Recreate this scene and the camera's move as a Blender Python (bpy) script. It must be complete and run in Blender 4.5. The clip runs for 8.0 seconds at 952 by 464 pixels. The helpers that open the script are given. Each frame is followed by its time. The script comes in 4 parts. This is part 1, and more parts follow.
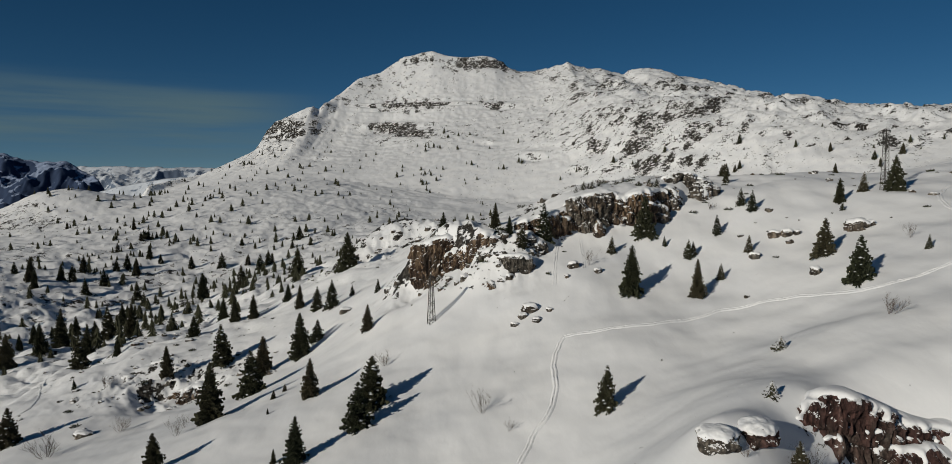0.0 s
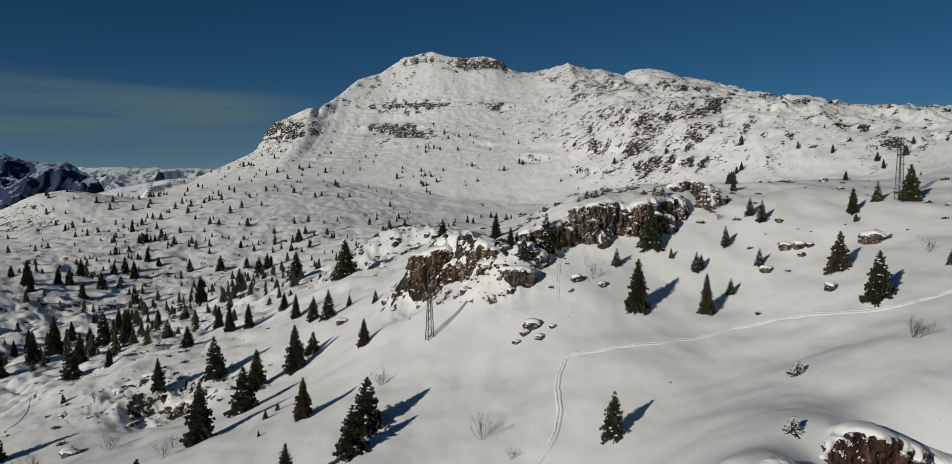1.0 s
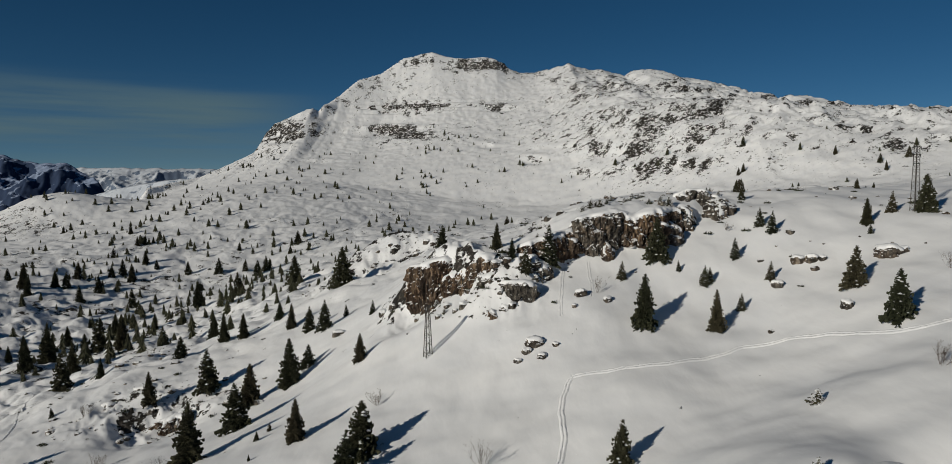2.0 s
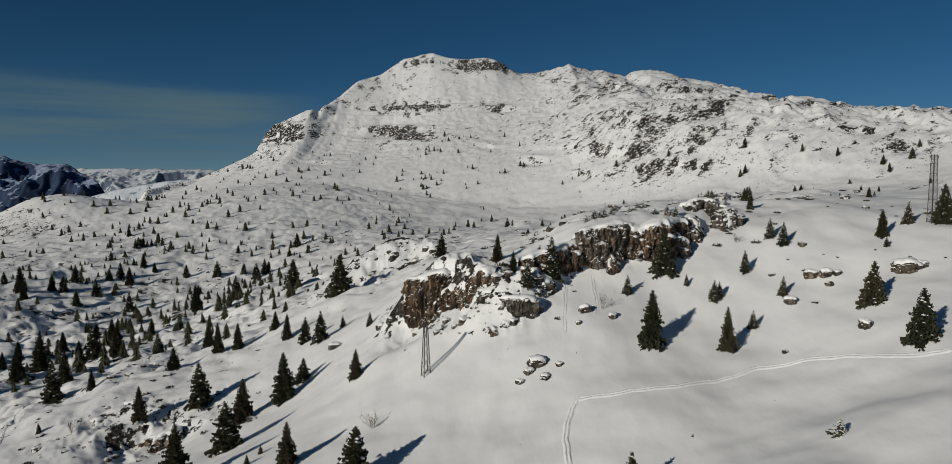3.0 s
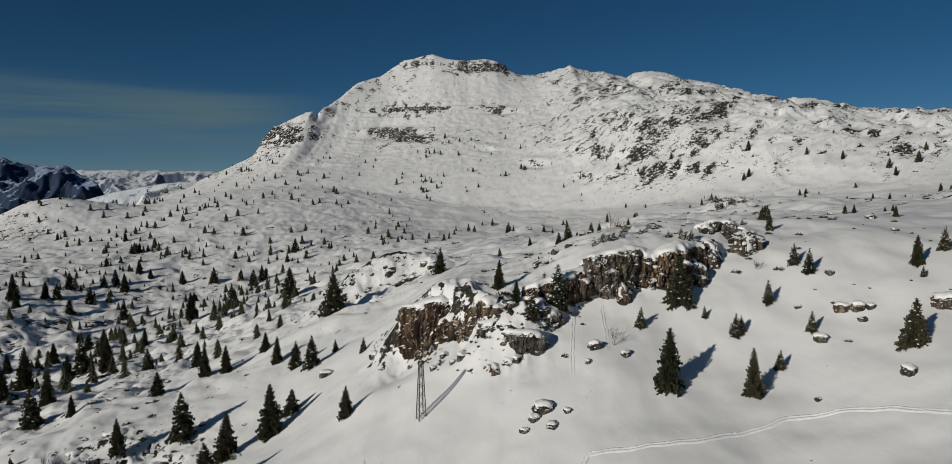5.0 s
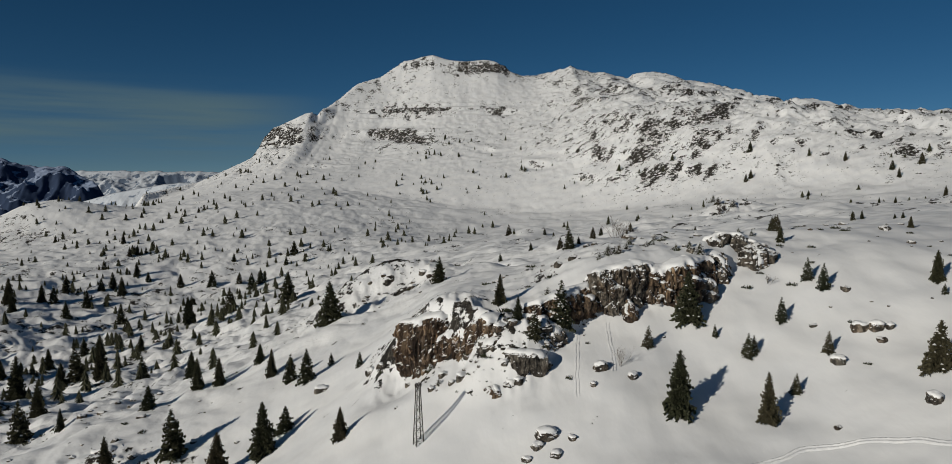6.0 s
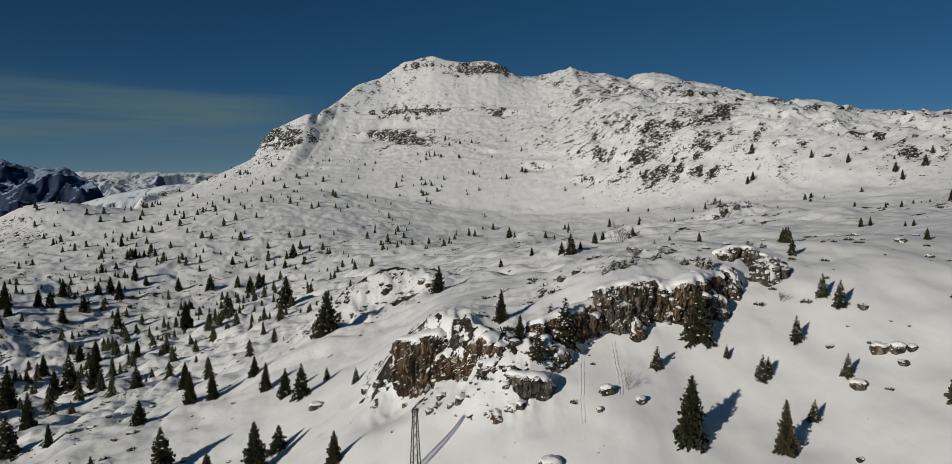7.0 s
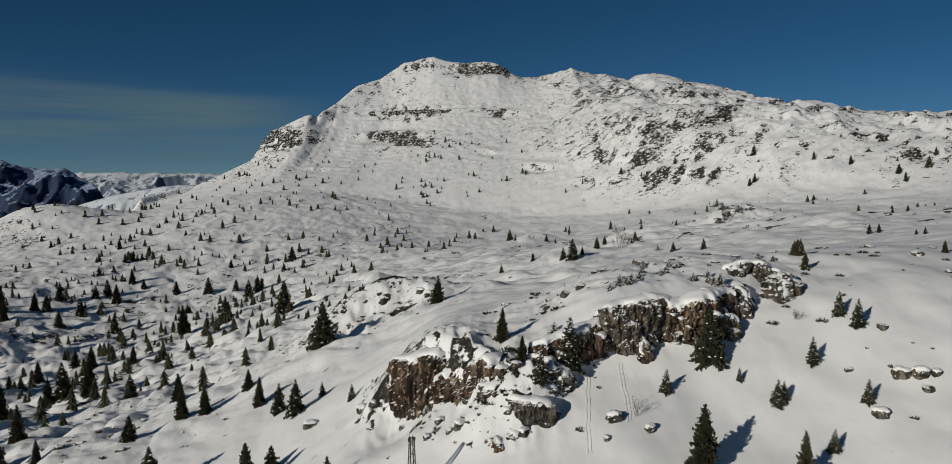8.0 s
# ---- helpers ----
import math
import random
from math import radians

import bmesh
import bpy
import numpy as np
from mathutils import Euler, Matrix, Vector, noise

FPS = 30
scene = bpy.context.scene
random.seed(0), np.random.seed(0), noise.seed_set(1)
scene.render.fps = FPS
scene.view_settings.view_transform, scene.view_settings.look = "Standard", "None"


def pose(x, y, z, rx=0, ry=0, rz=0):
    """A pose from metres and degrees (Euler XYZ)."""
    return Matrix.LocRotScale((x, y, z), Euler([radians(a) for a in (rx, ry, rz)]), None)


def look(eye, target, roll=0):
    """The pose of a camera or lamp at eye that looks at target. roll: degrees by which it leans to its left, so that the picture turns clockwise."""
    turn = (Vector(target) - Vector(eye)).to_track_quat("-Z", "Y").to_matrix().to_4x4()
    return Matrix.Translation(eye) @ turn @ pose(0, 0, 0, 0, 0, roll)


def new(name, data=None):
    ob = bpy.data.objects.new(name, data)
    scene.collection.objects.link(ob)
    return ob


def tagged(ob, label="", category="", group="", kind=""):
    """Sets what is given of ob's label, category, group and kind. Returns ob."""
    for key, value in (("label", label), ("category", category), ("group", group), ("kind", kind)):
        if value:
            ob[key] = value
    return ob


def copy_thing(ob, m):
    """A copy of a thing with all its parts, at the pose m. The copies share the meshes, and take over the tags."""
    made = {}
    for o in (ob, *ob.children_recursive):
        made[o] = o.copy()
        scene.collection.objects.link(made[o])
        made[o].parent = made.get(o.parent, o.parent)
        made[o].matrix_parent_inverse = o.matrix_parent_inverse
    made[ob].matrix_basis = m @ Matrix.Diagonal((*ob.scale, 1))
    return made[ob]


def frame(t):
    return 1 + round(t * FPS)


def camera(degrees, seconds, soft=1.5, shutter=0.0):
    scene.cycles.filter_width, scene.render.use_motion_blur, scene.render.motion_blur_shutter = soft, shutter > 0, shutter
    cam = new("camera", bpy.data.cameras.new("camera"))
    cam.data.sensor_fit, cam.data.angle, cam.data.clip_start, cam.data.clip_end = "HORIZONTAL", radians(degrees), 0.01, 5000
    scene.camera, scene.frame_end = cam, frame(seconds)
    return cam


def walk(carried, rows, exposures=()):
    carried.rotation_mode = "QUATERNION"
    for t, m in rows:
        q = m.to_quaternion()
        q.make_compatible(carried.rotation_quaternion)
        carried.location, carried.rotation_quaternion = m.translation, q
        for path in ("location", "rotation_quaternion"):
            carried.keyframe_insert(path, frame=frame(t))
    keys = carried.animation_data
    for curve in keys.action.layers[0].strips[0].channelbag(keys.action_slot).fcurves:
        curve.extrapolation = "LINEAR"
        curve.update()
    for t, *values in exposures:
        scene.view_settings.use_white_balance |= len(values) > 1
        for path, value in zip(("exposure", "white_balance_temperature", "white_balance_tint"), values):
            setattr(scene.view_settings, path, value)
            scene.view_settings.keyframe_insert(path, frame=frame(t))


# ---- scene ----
cam = camera(68.0, 8.0, soft=0.5)
PATH = [  # seconds, x, y, z, yaw, pitch, roll
    (0.0, 0.000, 0.000, 0.000, -0.000, -3.709, -0.057),
    (1.0, 0.070, 4.990, 1.913, 0.029, -3.694, -0.031),
    (2.0, 0.139, 10.028, 3.833, 0.057, -3.677, -0.005),
    (3.0, 0.207, 15.115, 5.764, 0.084, -3.659, 0.021),
    (4.0, 0.270, 20.252, 7.710, 0.109, -3.640, 0.048),
    (5.0, 0.328, 25.438, 9.677, 0.134, -3.618, 0.076),
    (6.0, 0.379, 30.676, 11.668, 0.158, -3.594, 0.103),
    (7.0, 0.422, 35.966, 13.688, 0.182, -3.567, 0.131),
    (8.0, 0.454, 41.308, 15.742, 0.204, -3.537, 0.160),
]
walk(cam, [(t, pose(x, y, z, 90 + pitch, roll, yaw)) for t, x, y, z, yaw, pitch, roll in PATH])

# ---------------------------------------------------------------- light: low winter sun from behind, over the left shoulder
SUN_ELEVATION, SUN_AZIMUTH = 18.8, 227.0  # degrees; azimuth clockwise from +y
world = bpy.data.worlds.new("winter_sky")
scene.world = world
world.use_nodes = True
wn, wl = world.node_tree.nodes, world.node_tree.links
wn.clear()
sky = wn.new("ShaderNodeTexSky")
sky.sky_type, sky.sun_disc = "NISHITA", False
sky.sun_elevation, sky.sun_rotation = radians(SUN_ELEVATION), radians(SUN_AZIMUTH)
sky.altitude, sky.air_density, sky.dust_density, sky.ozone_density = 1900, 0.6, 0.1, 3.0
# thin veils of cloud low in the west
where = wn.new("ShaderNodeTexCoord")
split = wn.new("ShaderNodeSeparateXYZ")
wl.new(where.outputs["Generated"], split.inputs[0])
stretch = wn.new("ShaderNodeMapping")
stretch.inputs["Scale"].default_value = (2.2, 1.2, 34.0)
stretch.inputs["Rotation"].default_value = (0.0, radians(2.5), 0.0)
wl.new(where.outputs["Generated"], stretch.inputs["Vector"])
veil = wn.new("ShaderNodeTexNoise")
veil.inputs["Scale"].default_value, veil.inputs["Detail"].default_value, veil.inputs["Roughness"].default_value = 1.3, 5.0, 0.5
wl.new(stretch.outputs[0], veil.inputs["Vector"])


def world_ramp(source, low, high):
    n = wn.new("ShaderNodeMapRange")
    n.interpolation_type = "SMOOTHSTEP"
    n.inputs["From Min"].default_value, n.inputs["From Max"].default_value = low, high
    wl.new(source, n.inputs["Value"])
    return n.outputs[0]


def world_math(op, a, b):
    n = wn.new("ShaderNodeMath")
    n.operation = op
    wl.new(a, n.inputs[0])
    if isinstance(b, float):
        n.inputs[1].default_value = b
    else:
        wl.new(b, n.inputs[1])
    return n.outputs[0]


streak = world_ramp(veil.outputs["Fac"], 0.30, 0.68)
band = world_math("MULTIPLY", world_ramp(split.outputs["Z"], 0.02, 0.06), world_ramp(split.outputs["Z"], 0.15, 0.10))
west = world_ramp(split.outputs["X"], -0.17, -0.36)
mixer = wn.new("ShaderNodeMixRGB")
mixer.inputs["Color2"].default_value = (2.7, 4.4, 5.0, 1)
wl.new(world_math("MULTIPLY", world_math("MULTIPLY", streak, band), world_math("MULTIPLY", west, 0.85)), mixer.inputs["Fac"])
deep = wn.new("ShaderNodeHueSaturation")  # the clear dry air of high winter
deep.inputs["Saturation"].default_value, deep.inputs["Hue"].default_value = 1.2, 0.490
wl.new(sky.outputs[0], deep.inputs["Color"])
wl.new(deep.outputs[0], mixer.inputs["Color1"])
air = wn.new("ShaderNodeBackground")
air.inputs["Strength"].default_value = 0.054
wl.new(mixer.outputs[0], air.inputs["Color"])
wl.new(air.outputs[0], wn.new("ShaderNodeOutputWorld").inputs["Surface"])

lamp = bpy.data.lights.new("sun", "SUN")
lamp.energy, lamp.angle, lamp.color = 5.0, radians(0.53), (1.0, 0.94, 0.815)
sun = new("sun", lamp)
az, el = radians(SUN_AZIMUTH), radians(SUN_ELEVATION)
sun.matrix_world = look((0, 0, 200), Vector((0, 0, 200)) - Vector((math.sin(az) * math.cos(el), math.cos(az) * math.cos(el), math.sin(el))))
scene.view_settings.exposure = -0.83

# ---------------------------------------------------------------- materials
def material(name, roughness=0.8):
    m = bpy.data.materials.new(name)
    m.use_nodes = True
    nodes = m.node_tree.nodes
    bsdf = nodes["Principled BSDF"]
    bsdf.inputs["Roughness"].default_value = roughness
    bsdf.inputs["Specular IOR Level"].default_value = 0.25
    return m, nodes, m.node_tree.links, bsdf


def noise_node(nodes, links, scale, detail=6.0, rough=0.6, squeeze=(1, 1, 1), tilt=0.0):
    co, mp, n = nodes.new("ShaderNodeNewGeometry"), nodes.new("ShaderNodeMapping"), nodes.new("ShaderNodeTexNoise")
    mp.inputs["Scale"].default_value = squeeze
    n.inputs["Scale"].default_value, n.inputs["Detail"].default_value, n.inputs["Roughness"].default_value = scale, detail, rough
    lean = nodes.new("ShaderNodeMapping")
    lean.inputs["Rotation"].default_value = (0, radians(tilt), 0)
    links.new(co.outputs["Position"], lean.inputs["Vector"])
    links.new(lean.outputs[0], mp.inputs["Vector"])
    links.new(mp.outputs[0], n.inputs["Vector"])
    return n.outputs["Fac"]


def ramp_node(nodes, links, source, stops):
    n = nodes.new("ShaderNodeValToRGB")
    e = n.color_ramp.elements
    while len(e) < len(stops):
        e.new(0.5)
    for k, (at, c) in zip(e, stops):
        k.position, k.color = at, (*c, 1) if isinstance(c, tuple) else (c, c, c, 1)
    links.new(source, n.inputs["Fac"])
    return n.outputs["Color"]


def math_node(nodes, links, op, a, b, c=None):
    n = nodes.new("ShaderNodeMath")
    n.operation = op
    for k, v in enumerate((a, b, c)):
        if isinstance(v, (int, float)):
            n.inputs[k].default_value = v
        elif v is not None:
            links.new(v, n.inputs[k])
    return n.outputs[0]


def mix_node(nodes, links, fac, a, b):
    n = nodes.new("ShaderNodeMixRGB")
    links.new(fac, n.inputs["Fac"])
    for k, v in (("Color1", a), ("Color2", b)):
        if isinstance(v, tuple):
            n.inputs[k].default_value = (*v, 1)
        else:
            links.new(v, n.inputs[k])
    return n.outputs["Color"]


def bump_node(nodes, links, source, strength, distance, under=None):
    n = nodes.new("ShaderNodeBump")
    n.inputs["Strength"].default_value, n.inputs["Distance"].default_value = strength, distance
    links.new(source, n.inputs["Height"])
    if under is not None:
        links.new(under, n.inputs["Normal"])
    return n.outputs[0]


SNOW_TONES = [(0.3, (0.77, 0.78, 0.80)), (0.7, (0.86, 0.86, 0.86))]


def rock_colour(nodes, links, brown=0.5, red=0.0):
    """Weathered limestone: grey and rust-brown beds with vertical streaks."""
    grain = noise_node(nodes, links, 0.9, 8, 0.65)
    streaks = noise_node(nodes, links, 0.7, 8, 0.68, (1.6, 1.6, 0.22))
    grey = ramp_node(nodes, links, grain, [(0.34, (0.018, 0.016, 0.014)), (0.5, (0.075, 0.066, 0.055)), (0.68, (0.25, 0.225, 0.19))])
    rust = ramp_node(nodes, links, streaks, [(0.38, (0.015, 0.01, 0.008)), (0.5, (0.07, 0.043, 0.027)), (0.64, (0.27, 0.19, 0.12))])
    if red:
        rust = ramp_node(nodes, links, streaks, [(0.32, (0.02, 0.011, 0.01)), (0.55, (0.07, 0.035, 0.03)), (0.78, (0.16, 0.10, 0.085))])
    dark = ramp_node(nodes, links, noise_node(nodes, links, 1.1, 6, 0.7, (1.4, 1.4, 0.2)), [(0.40, 0.35), (0.62, 1.55)])
    patch = noise_node(nodes, links, 0.16, 4, 0.6)
    fac = ramp_node(nodes, links, patch, [(max(0.0, 0.62 - brown * 0.5), 0.0), (0.95 - brown * 0.45, 1.0)])
    n = nodes.new("ShaderNodeMixRGB")
    n.blend_type = "MULTIPLY"
    n.inputs["Fac"].default_value = 1.0
    links.new(mix_node(nodes, links, fac, grey, rust), n.inputs["Color1"])
    links.new(dark, n.inputs["Color2"])
    return n.outputs[0], grain, streaks


def land_material():
    m, nodes, links, bsdf = material("wind_packed_snow_and_limestone", 0.7)
    att, rug = nodes.new("ShaderNodeAttribute"), nodes.new("ShaderNodeAttribute")
    att.attribute_name, rug.attribute_name = "rock", "rugged"
    fine = noise_node(nodes, links, 0.16, 10, 0.76)
    beds = noise_node(nodes, links, 0.10, 8, 0.7, (1, 1, 5))
    mask = math_node(nodes, links, "MULTIPLY_ADD", fine, 3.2, math_node(nodes, links, "MULTIPLY_ADD", beds, 1.8, -2.5))
    chips = noise_node(nodes, links, 0.7, 5, 0.6)
    mask = math_node(nodes, links, "ADD", math_node(nodes, links, "MULTIPLY_ADD", chips, 1.3, -0.65), mask)
    strata = math_node(nodes, links, "MULTIPLY_ADD", noise_node(nodes, links, 0.17, 5, 0.7, (0.6, 0.6, 1.6), 28), 3.0, -1.65)
    mask = math_node(nodes, links, "ADD", math_node(nodes, links, "MULTIPLY", strata, rug.outputs["Fac"]), mask)
    mask = math_node(nodes, links, "ADD", att.outputs["Fac"], mask)
    # dark specks: small rock bits, plus the shade of tiny bumps as colour
    rock_and_shade_specks = ramp_node(nodes, links, noise_node(nodes, links, 0.16, 4, 0.62, (1.0, 1.0, 1.6)), [(0.61, 0.0), (0.71, 1.0)])
    rock_and_shade_specks = math_node(nodes, links, "MULTIPLY", rock_and_shade_specks, math_node(nodes, links, "MULTIPLY", rug.outputs["Fac"], 1.1))
    mask = math_node(nodes, links, "ADD", mask, rock_and_shade_specks)
    mask = ramp_node(nodes, links, mask, [(0.48, 0.0), (0.54, 1.0)])
    rock, grain, streaks = rock_colour(nodes, links, 0.1)
    dust = ramp_node(nodes, links, noise_node(nodes, links, 0.2, 4, 0.7, (1.0, 1.0, 1.7), 24), [(0.55, 0.0), (0.58, 1.0)])
    mask = math_node(nodes, links, "SUBTRACT", mask, math_node(nodes, links, "MULTIPLY", mask, dust))
    broad = ramp_node(nodes, links, noise_node(nodes, links, 0.22, 8, 0.75), [(0.36, 0.2), (0.66, 0.75)])
    tone = nodes.new("ShaderNodeMixRGB")
    tone.blend_type = "MULTIPLY"
    tone.inputs["Fac"].default_value = 1.0
    links.new(rock, tone.inputs["Color1"])
    links.new(broad, tone.inputs["Color2"])
    snow = ramp_node(nodes, links, noise_node(nodes, links, 0.06, 5, 0.6), SNOW_TONES)
    links.new(mix_node(nodes, links, mask, snow, tone.outputs[0]), bsdf.inputs["Base Color"])
    ripples = noise_node(nodes, links, 0.22, 6, 0.5, (1.0, 0.45, 1.0))
    calm = math_node(nodes, links, "MAXIMUM", math_node(nodes, links, "MULTIPLY_ADD", rug.outputs["Fac"], -3.0, 1.0), 0.0)
    n1 = bump_node(nodes, links, math_node(nodes, links, "MULTIPLY", ripples, calm), 0.35, 0.5)
    crust = math_node(nodes, links, "MULTIPLY", noise_node(nodes, links, 0.35, 6, 0.62), rug.outputs["Fac"])
    n2 = bump_node(nodes, links, crust, 0.6, 1.6, n1)
    n3 = bump_node(nodes, links, math_node(nodes, links, "MULTIPLY", grain, mask), 0.9, 1.2, n2)
    links.new(n3, bsdf.inputs["Normal"])
    return m


def snow_material():
    m, nodes, links, bsdf = material("loose_snow", 0.65)
    links.new(ramp_node(nodes, links, noise_node(nodes, links, 0.5, 5, 0.6), SNOW_TONES), bsdf.inputs["Base Color"])
    links.new(bump_node(nodes, links, noise_node(nodes, links, 3.0, 6, 0.6), 0.3, 0.15), bsdf.inputs["Normal"])
    return m


def crag_material(name, brown, snow_level, red=0.0):
    """Bare rock with snow lying where it is flat enough."""
    m, nodes, links, bsdf = material(name, 0.85)
    rock, grain, streaks = rock_colour(nodes, links, brown, red)
    geo, sep = nodes.new("ShaderNodeNewGeometry"), nodes.new("ShaderNodeSeparateXYZ")
    links.new(geo.outputs["Normal"], sep.inputs[0])
    lie = math_node(nodes, links, "ADD", sep.outputs["Z"], math_node(nodes, links, "MULTIPLY_ADD", noise_node(nodes, links, 0.8, 5, 0.6), 1.3, -0.65))
    lying = ramp_node(nodes, links, lie, [(snow_level, 0.0), (min(1.0, snow_level + 0.06), 1.0)])
    links.new(mix_node(nodes, links, lying, rock, (0.82, 0.82, 0.82)), bsdf.inputs["Base Color"])
    n1 = bump_node(nodes, links, streaks, 0.8, 0.5)
    links.new(bump_node(nodes, links, grain, 0.7, 0.35, n1), bsdf.inputs["Normal"])
    return m


def needle_material():
    m, nodes, links, bsdf = material("spruce_needles", 0.75)
    info = nodes.new("ShaderNodeObjectInfo")
    tone = ramp_node(nodes, links, info.outputs["Random"], [(0.0, (0.032, 0.037, 0.020)), (0.5, (0.047, 0.048, 0.026)), (1.0, (0.066, 0.057, 0.034))])
    clump = ramp_node(nodes, links, noise_node(nodes, links, 2.2, 4, 0.6), [(0.3, 0.55), (0.7, 1.5)])
    n = nodes.new("ShaderNodeMixRGB")
    n.blend_type = "MULTIPLY"
    n.inputs["Fac"].default_value = 1.0
    links.new(tone, n.inputs["Color1"])
    links.new(clump, n.inputs["Color2"])
    links.new(n.outputs[0], bsdf.inputs["Base Color"])
    return m


def plain_material(name, dark, light, scale, roughness=0.8, metal=0.0):
    m, nodes, links, bsdf = material(name, roughness)
    bsdf.inputs["Metallic"].default_value = metal
    tone = noise_node(nodes, links, scale, 6, 0.6)
    links.new(ramp_node(nodes, links, tone, [(0.3, dark), (0.7, light)]), bsdf.inputs["Base Color"])
    links.new(bump_node(nodes, links, tone, 0.4, 0.05), bsdf.inputs["Normal"])
    return m


LAND = land_material()
SNOW = snow_material()
BROWN_ROCK = crag_material("rusty_limestone", 0.9, 0.68)
RED_ROCK = crag_material("reddish_limestone", 0.95, 0.80, 1.0)
GREY_ROCK = crag_material("grey_limestone", 0.35, 0.62)
NEEDLES = needle_material()
BARK = plain_material("spruce_bark", (0.03, 0.022, 0.016), (0.09, 0.07, 0.055), 3.0, 0.9)
TWIGS = plain_material("bare_twigs", (0.07, 0.055, 0.045), (0.16, 0.13, 0.11), 3.0, 0.9)
STEEL = plain_material("weathered_galvanised_steel", (0.022, 0.02, 0.019), (0.06, 0.054, 0.05), 1.5, 0.6, 0.2)

# ---------------------------------------------------------------- the lie of the land
# swells of the ground: x, y, height, radius
FRONT_SWELLS = [(0, -100, 3.8, 75), (-150, 0, -19.9, 112), (150, 0, 15.6, 68), (40, 40, 7.6, 10), (0, 40, 6.1, 10), (21, 57, 10.8, 10),
                (37, 58, -8.0, 11), (48, 62, -0.7, 13), (25, 66, 6.0, 11), (31, 72, -19.7, 35), (37, 74, 13.5, 13), (-60, 80, -3.3, 16),
                (80, 80, 3.6, 18), (53, 89, 5.2, 16), (38, 62.5, -3.2, 5), (57, 116, 1.4, 9), (38, 80, -2.6, 6), (21.8, 63.4, 1.0, 2.0), (25.8, 64.2, 1.0, 2.2), (34, 69, 1.0, 3)]
HILLSIDE_SWELLS = [(18, 94, 1.4, 15), (1, 99, 2.0, 16), (15, 116, -0.5, 19), (59, 120, -1.8, 21), (38, 121, -1.1, 20), (-8, 132, -2.2, 21),
                   (83, 143, 32.5, 124), (34, 143, -3.5, 24), (5, 156, 8.1, 25), (-51, 158, -8.4, 27), (49, 162, 3.7, 27), (-78, 176, 2.3, 31),
                   (60, 190, 3.0, 32), (-12, 155.5, -3.6, 4.2), (-72, 165, -3.4, 7), (2, 141.5, 2.4, 3.2), (24, 107, 3.0, 9.5), (17, 130, 1.8, 8), (-40, 197, -4.4, 32), (10, 200, 5.2, 32)]
PLATEAU_SWELLS = [(-113, 198, 2.3, 37), (180, 220, 6.4, 45), (-250, 250, -32.4, 159), (-36, 250, 11.7, 40), (120, 253, -3.0, 45), (-150, 258, 12.1, 48),
                  (-130, 300, -15.7, 52), (250, 300, 10.4, 109), (-177, 318, 9.4, 58), (77, 396, 6.2, 113), (-241, 437, -17.7, 80), (700, 500, 48.1, 387),
                  (700, 500, 31.4, 241), (-235, 603, -26.9, 104), (-363, 633, -10.1, 204), (224, 693, -11.8, 117), (0, 700, -7.7, 196), (-700, 700, -27.3, 445),
                  (38, 899, -28.4, 144), (400, 640, -16, 95), (-589, 940, -7.2, 177), (200, 1000, 37.0, 459), (-360, 1178, 50.5, 197), (125, 1300, 14.6, 209)]
KNOLLS = [(-589, 1008, 34, 62, 55), (-640, 1000, 12, 60, 60), (-29, 272, 10, 16, 9), (-40, 262, 5, 13, 6), (238, 690, 15, 28, 20), (48, 640, 10, 14, 12), (110, 470, 5, 22, 12)]  # x, y, height, half-width, half-depth
# brow of the little plateau above the crags: x, y, drop
BROW = [(-40, 182, 0), (-21, 168, 0), (-14, 163, 7), (-6, 158, 10), (2, 148.5, 5), (8, 141, 4), (12, 144, 3),
        (17, 149.5, 4.5), (22, 151, 6), (36, 151.5, 5), (44, 157, 4), (54, 166, 0), (80, 170, 0)]
# crest of the mountain: x, y, height
CREST_WEST = [(-1500, 1150, -300), (-900, 1200, -260), (-700, 1250, -150), (-640, 1280, -60), (-600, 1300, 3), (-548, 1420, 24), (-510, 1450, 46), (-450, 1480, 78), (-443, 1495, 114), (-424, 1505, 134), (-398, 1515, 150), (-368, 1525, 166), (-352, 1535, 172), (-340, 1550, 166),
              (-330, 1580, 186), (-309, 1640, 216), (-280, 1690, 254), (-232, 1740, 277), (-205, 1770, 303), (-180, 1790, 324), (-130, 1800, 336), (-108, 1800, 339)]
CREST_EAST = [(-76, 1800, 330), (-30, 1800, 324), (17, 1800, 329), (48, 1795, 322), (71, 1790, 304), (107, 1780, 286), (140, 1780, 286), (176, 1765, 289), (223, 1750, 301), (242, 1745, 290),
              (272, 1740, 281), (300, 1730, 283), (324, 1725, 272), (350, 1710, 263), (366, 1700, 271), (388, 1700, 277), (440, 1695, 276), (470, 1680, 257), (540, 1650, 240)]
CREST_FAR_EAST = [(555, 1560, 218), (566, 1555, 212), (572, 1550, 199), (607, 1520, 177), (617, 1500, 179), (634, 1470, 187), (665, 1440, 181), (686, 1420, 167), (700, 1400, 152),
                  (737, 1390, 150), (790, 1380, 151), (840, 1360, 151), (880, 1350, 151), (900, 1335, 140), (1100, 1300, 120), (1500, 1300, 40)]

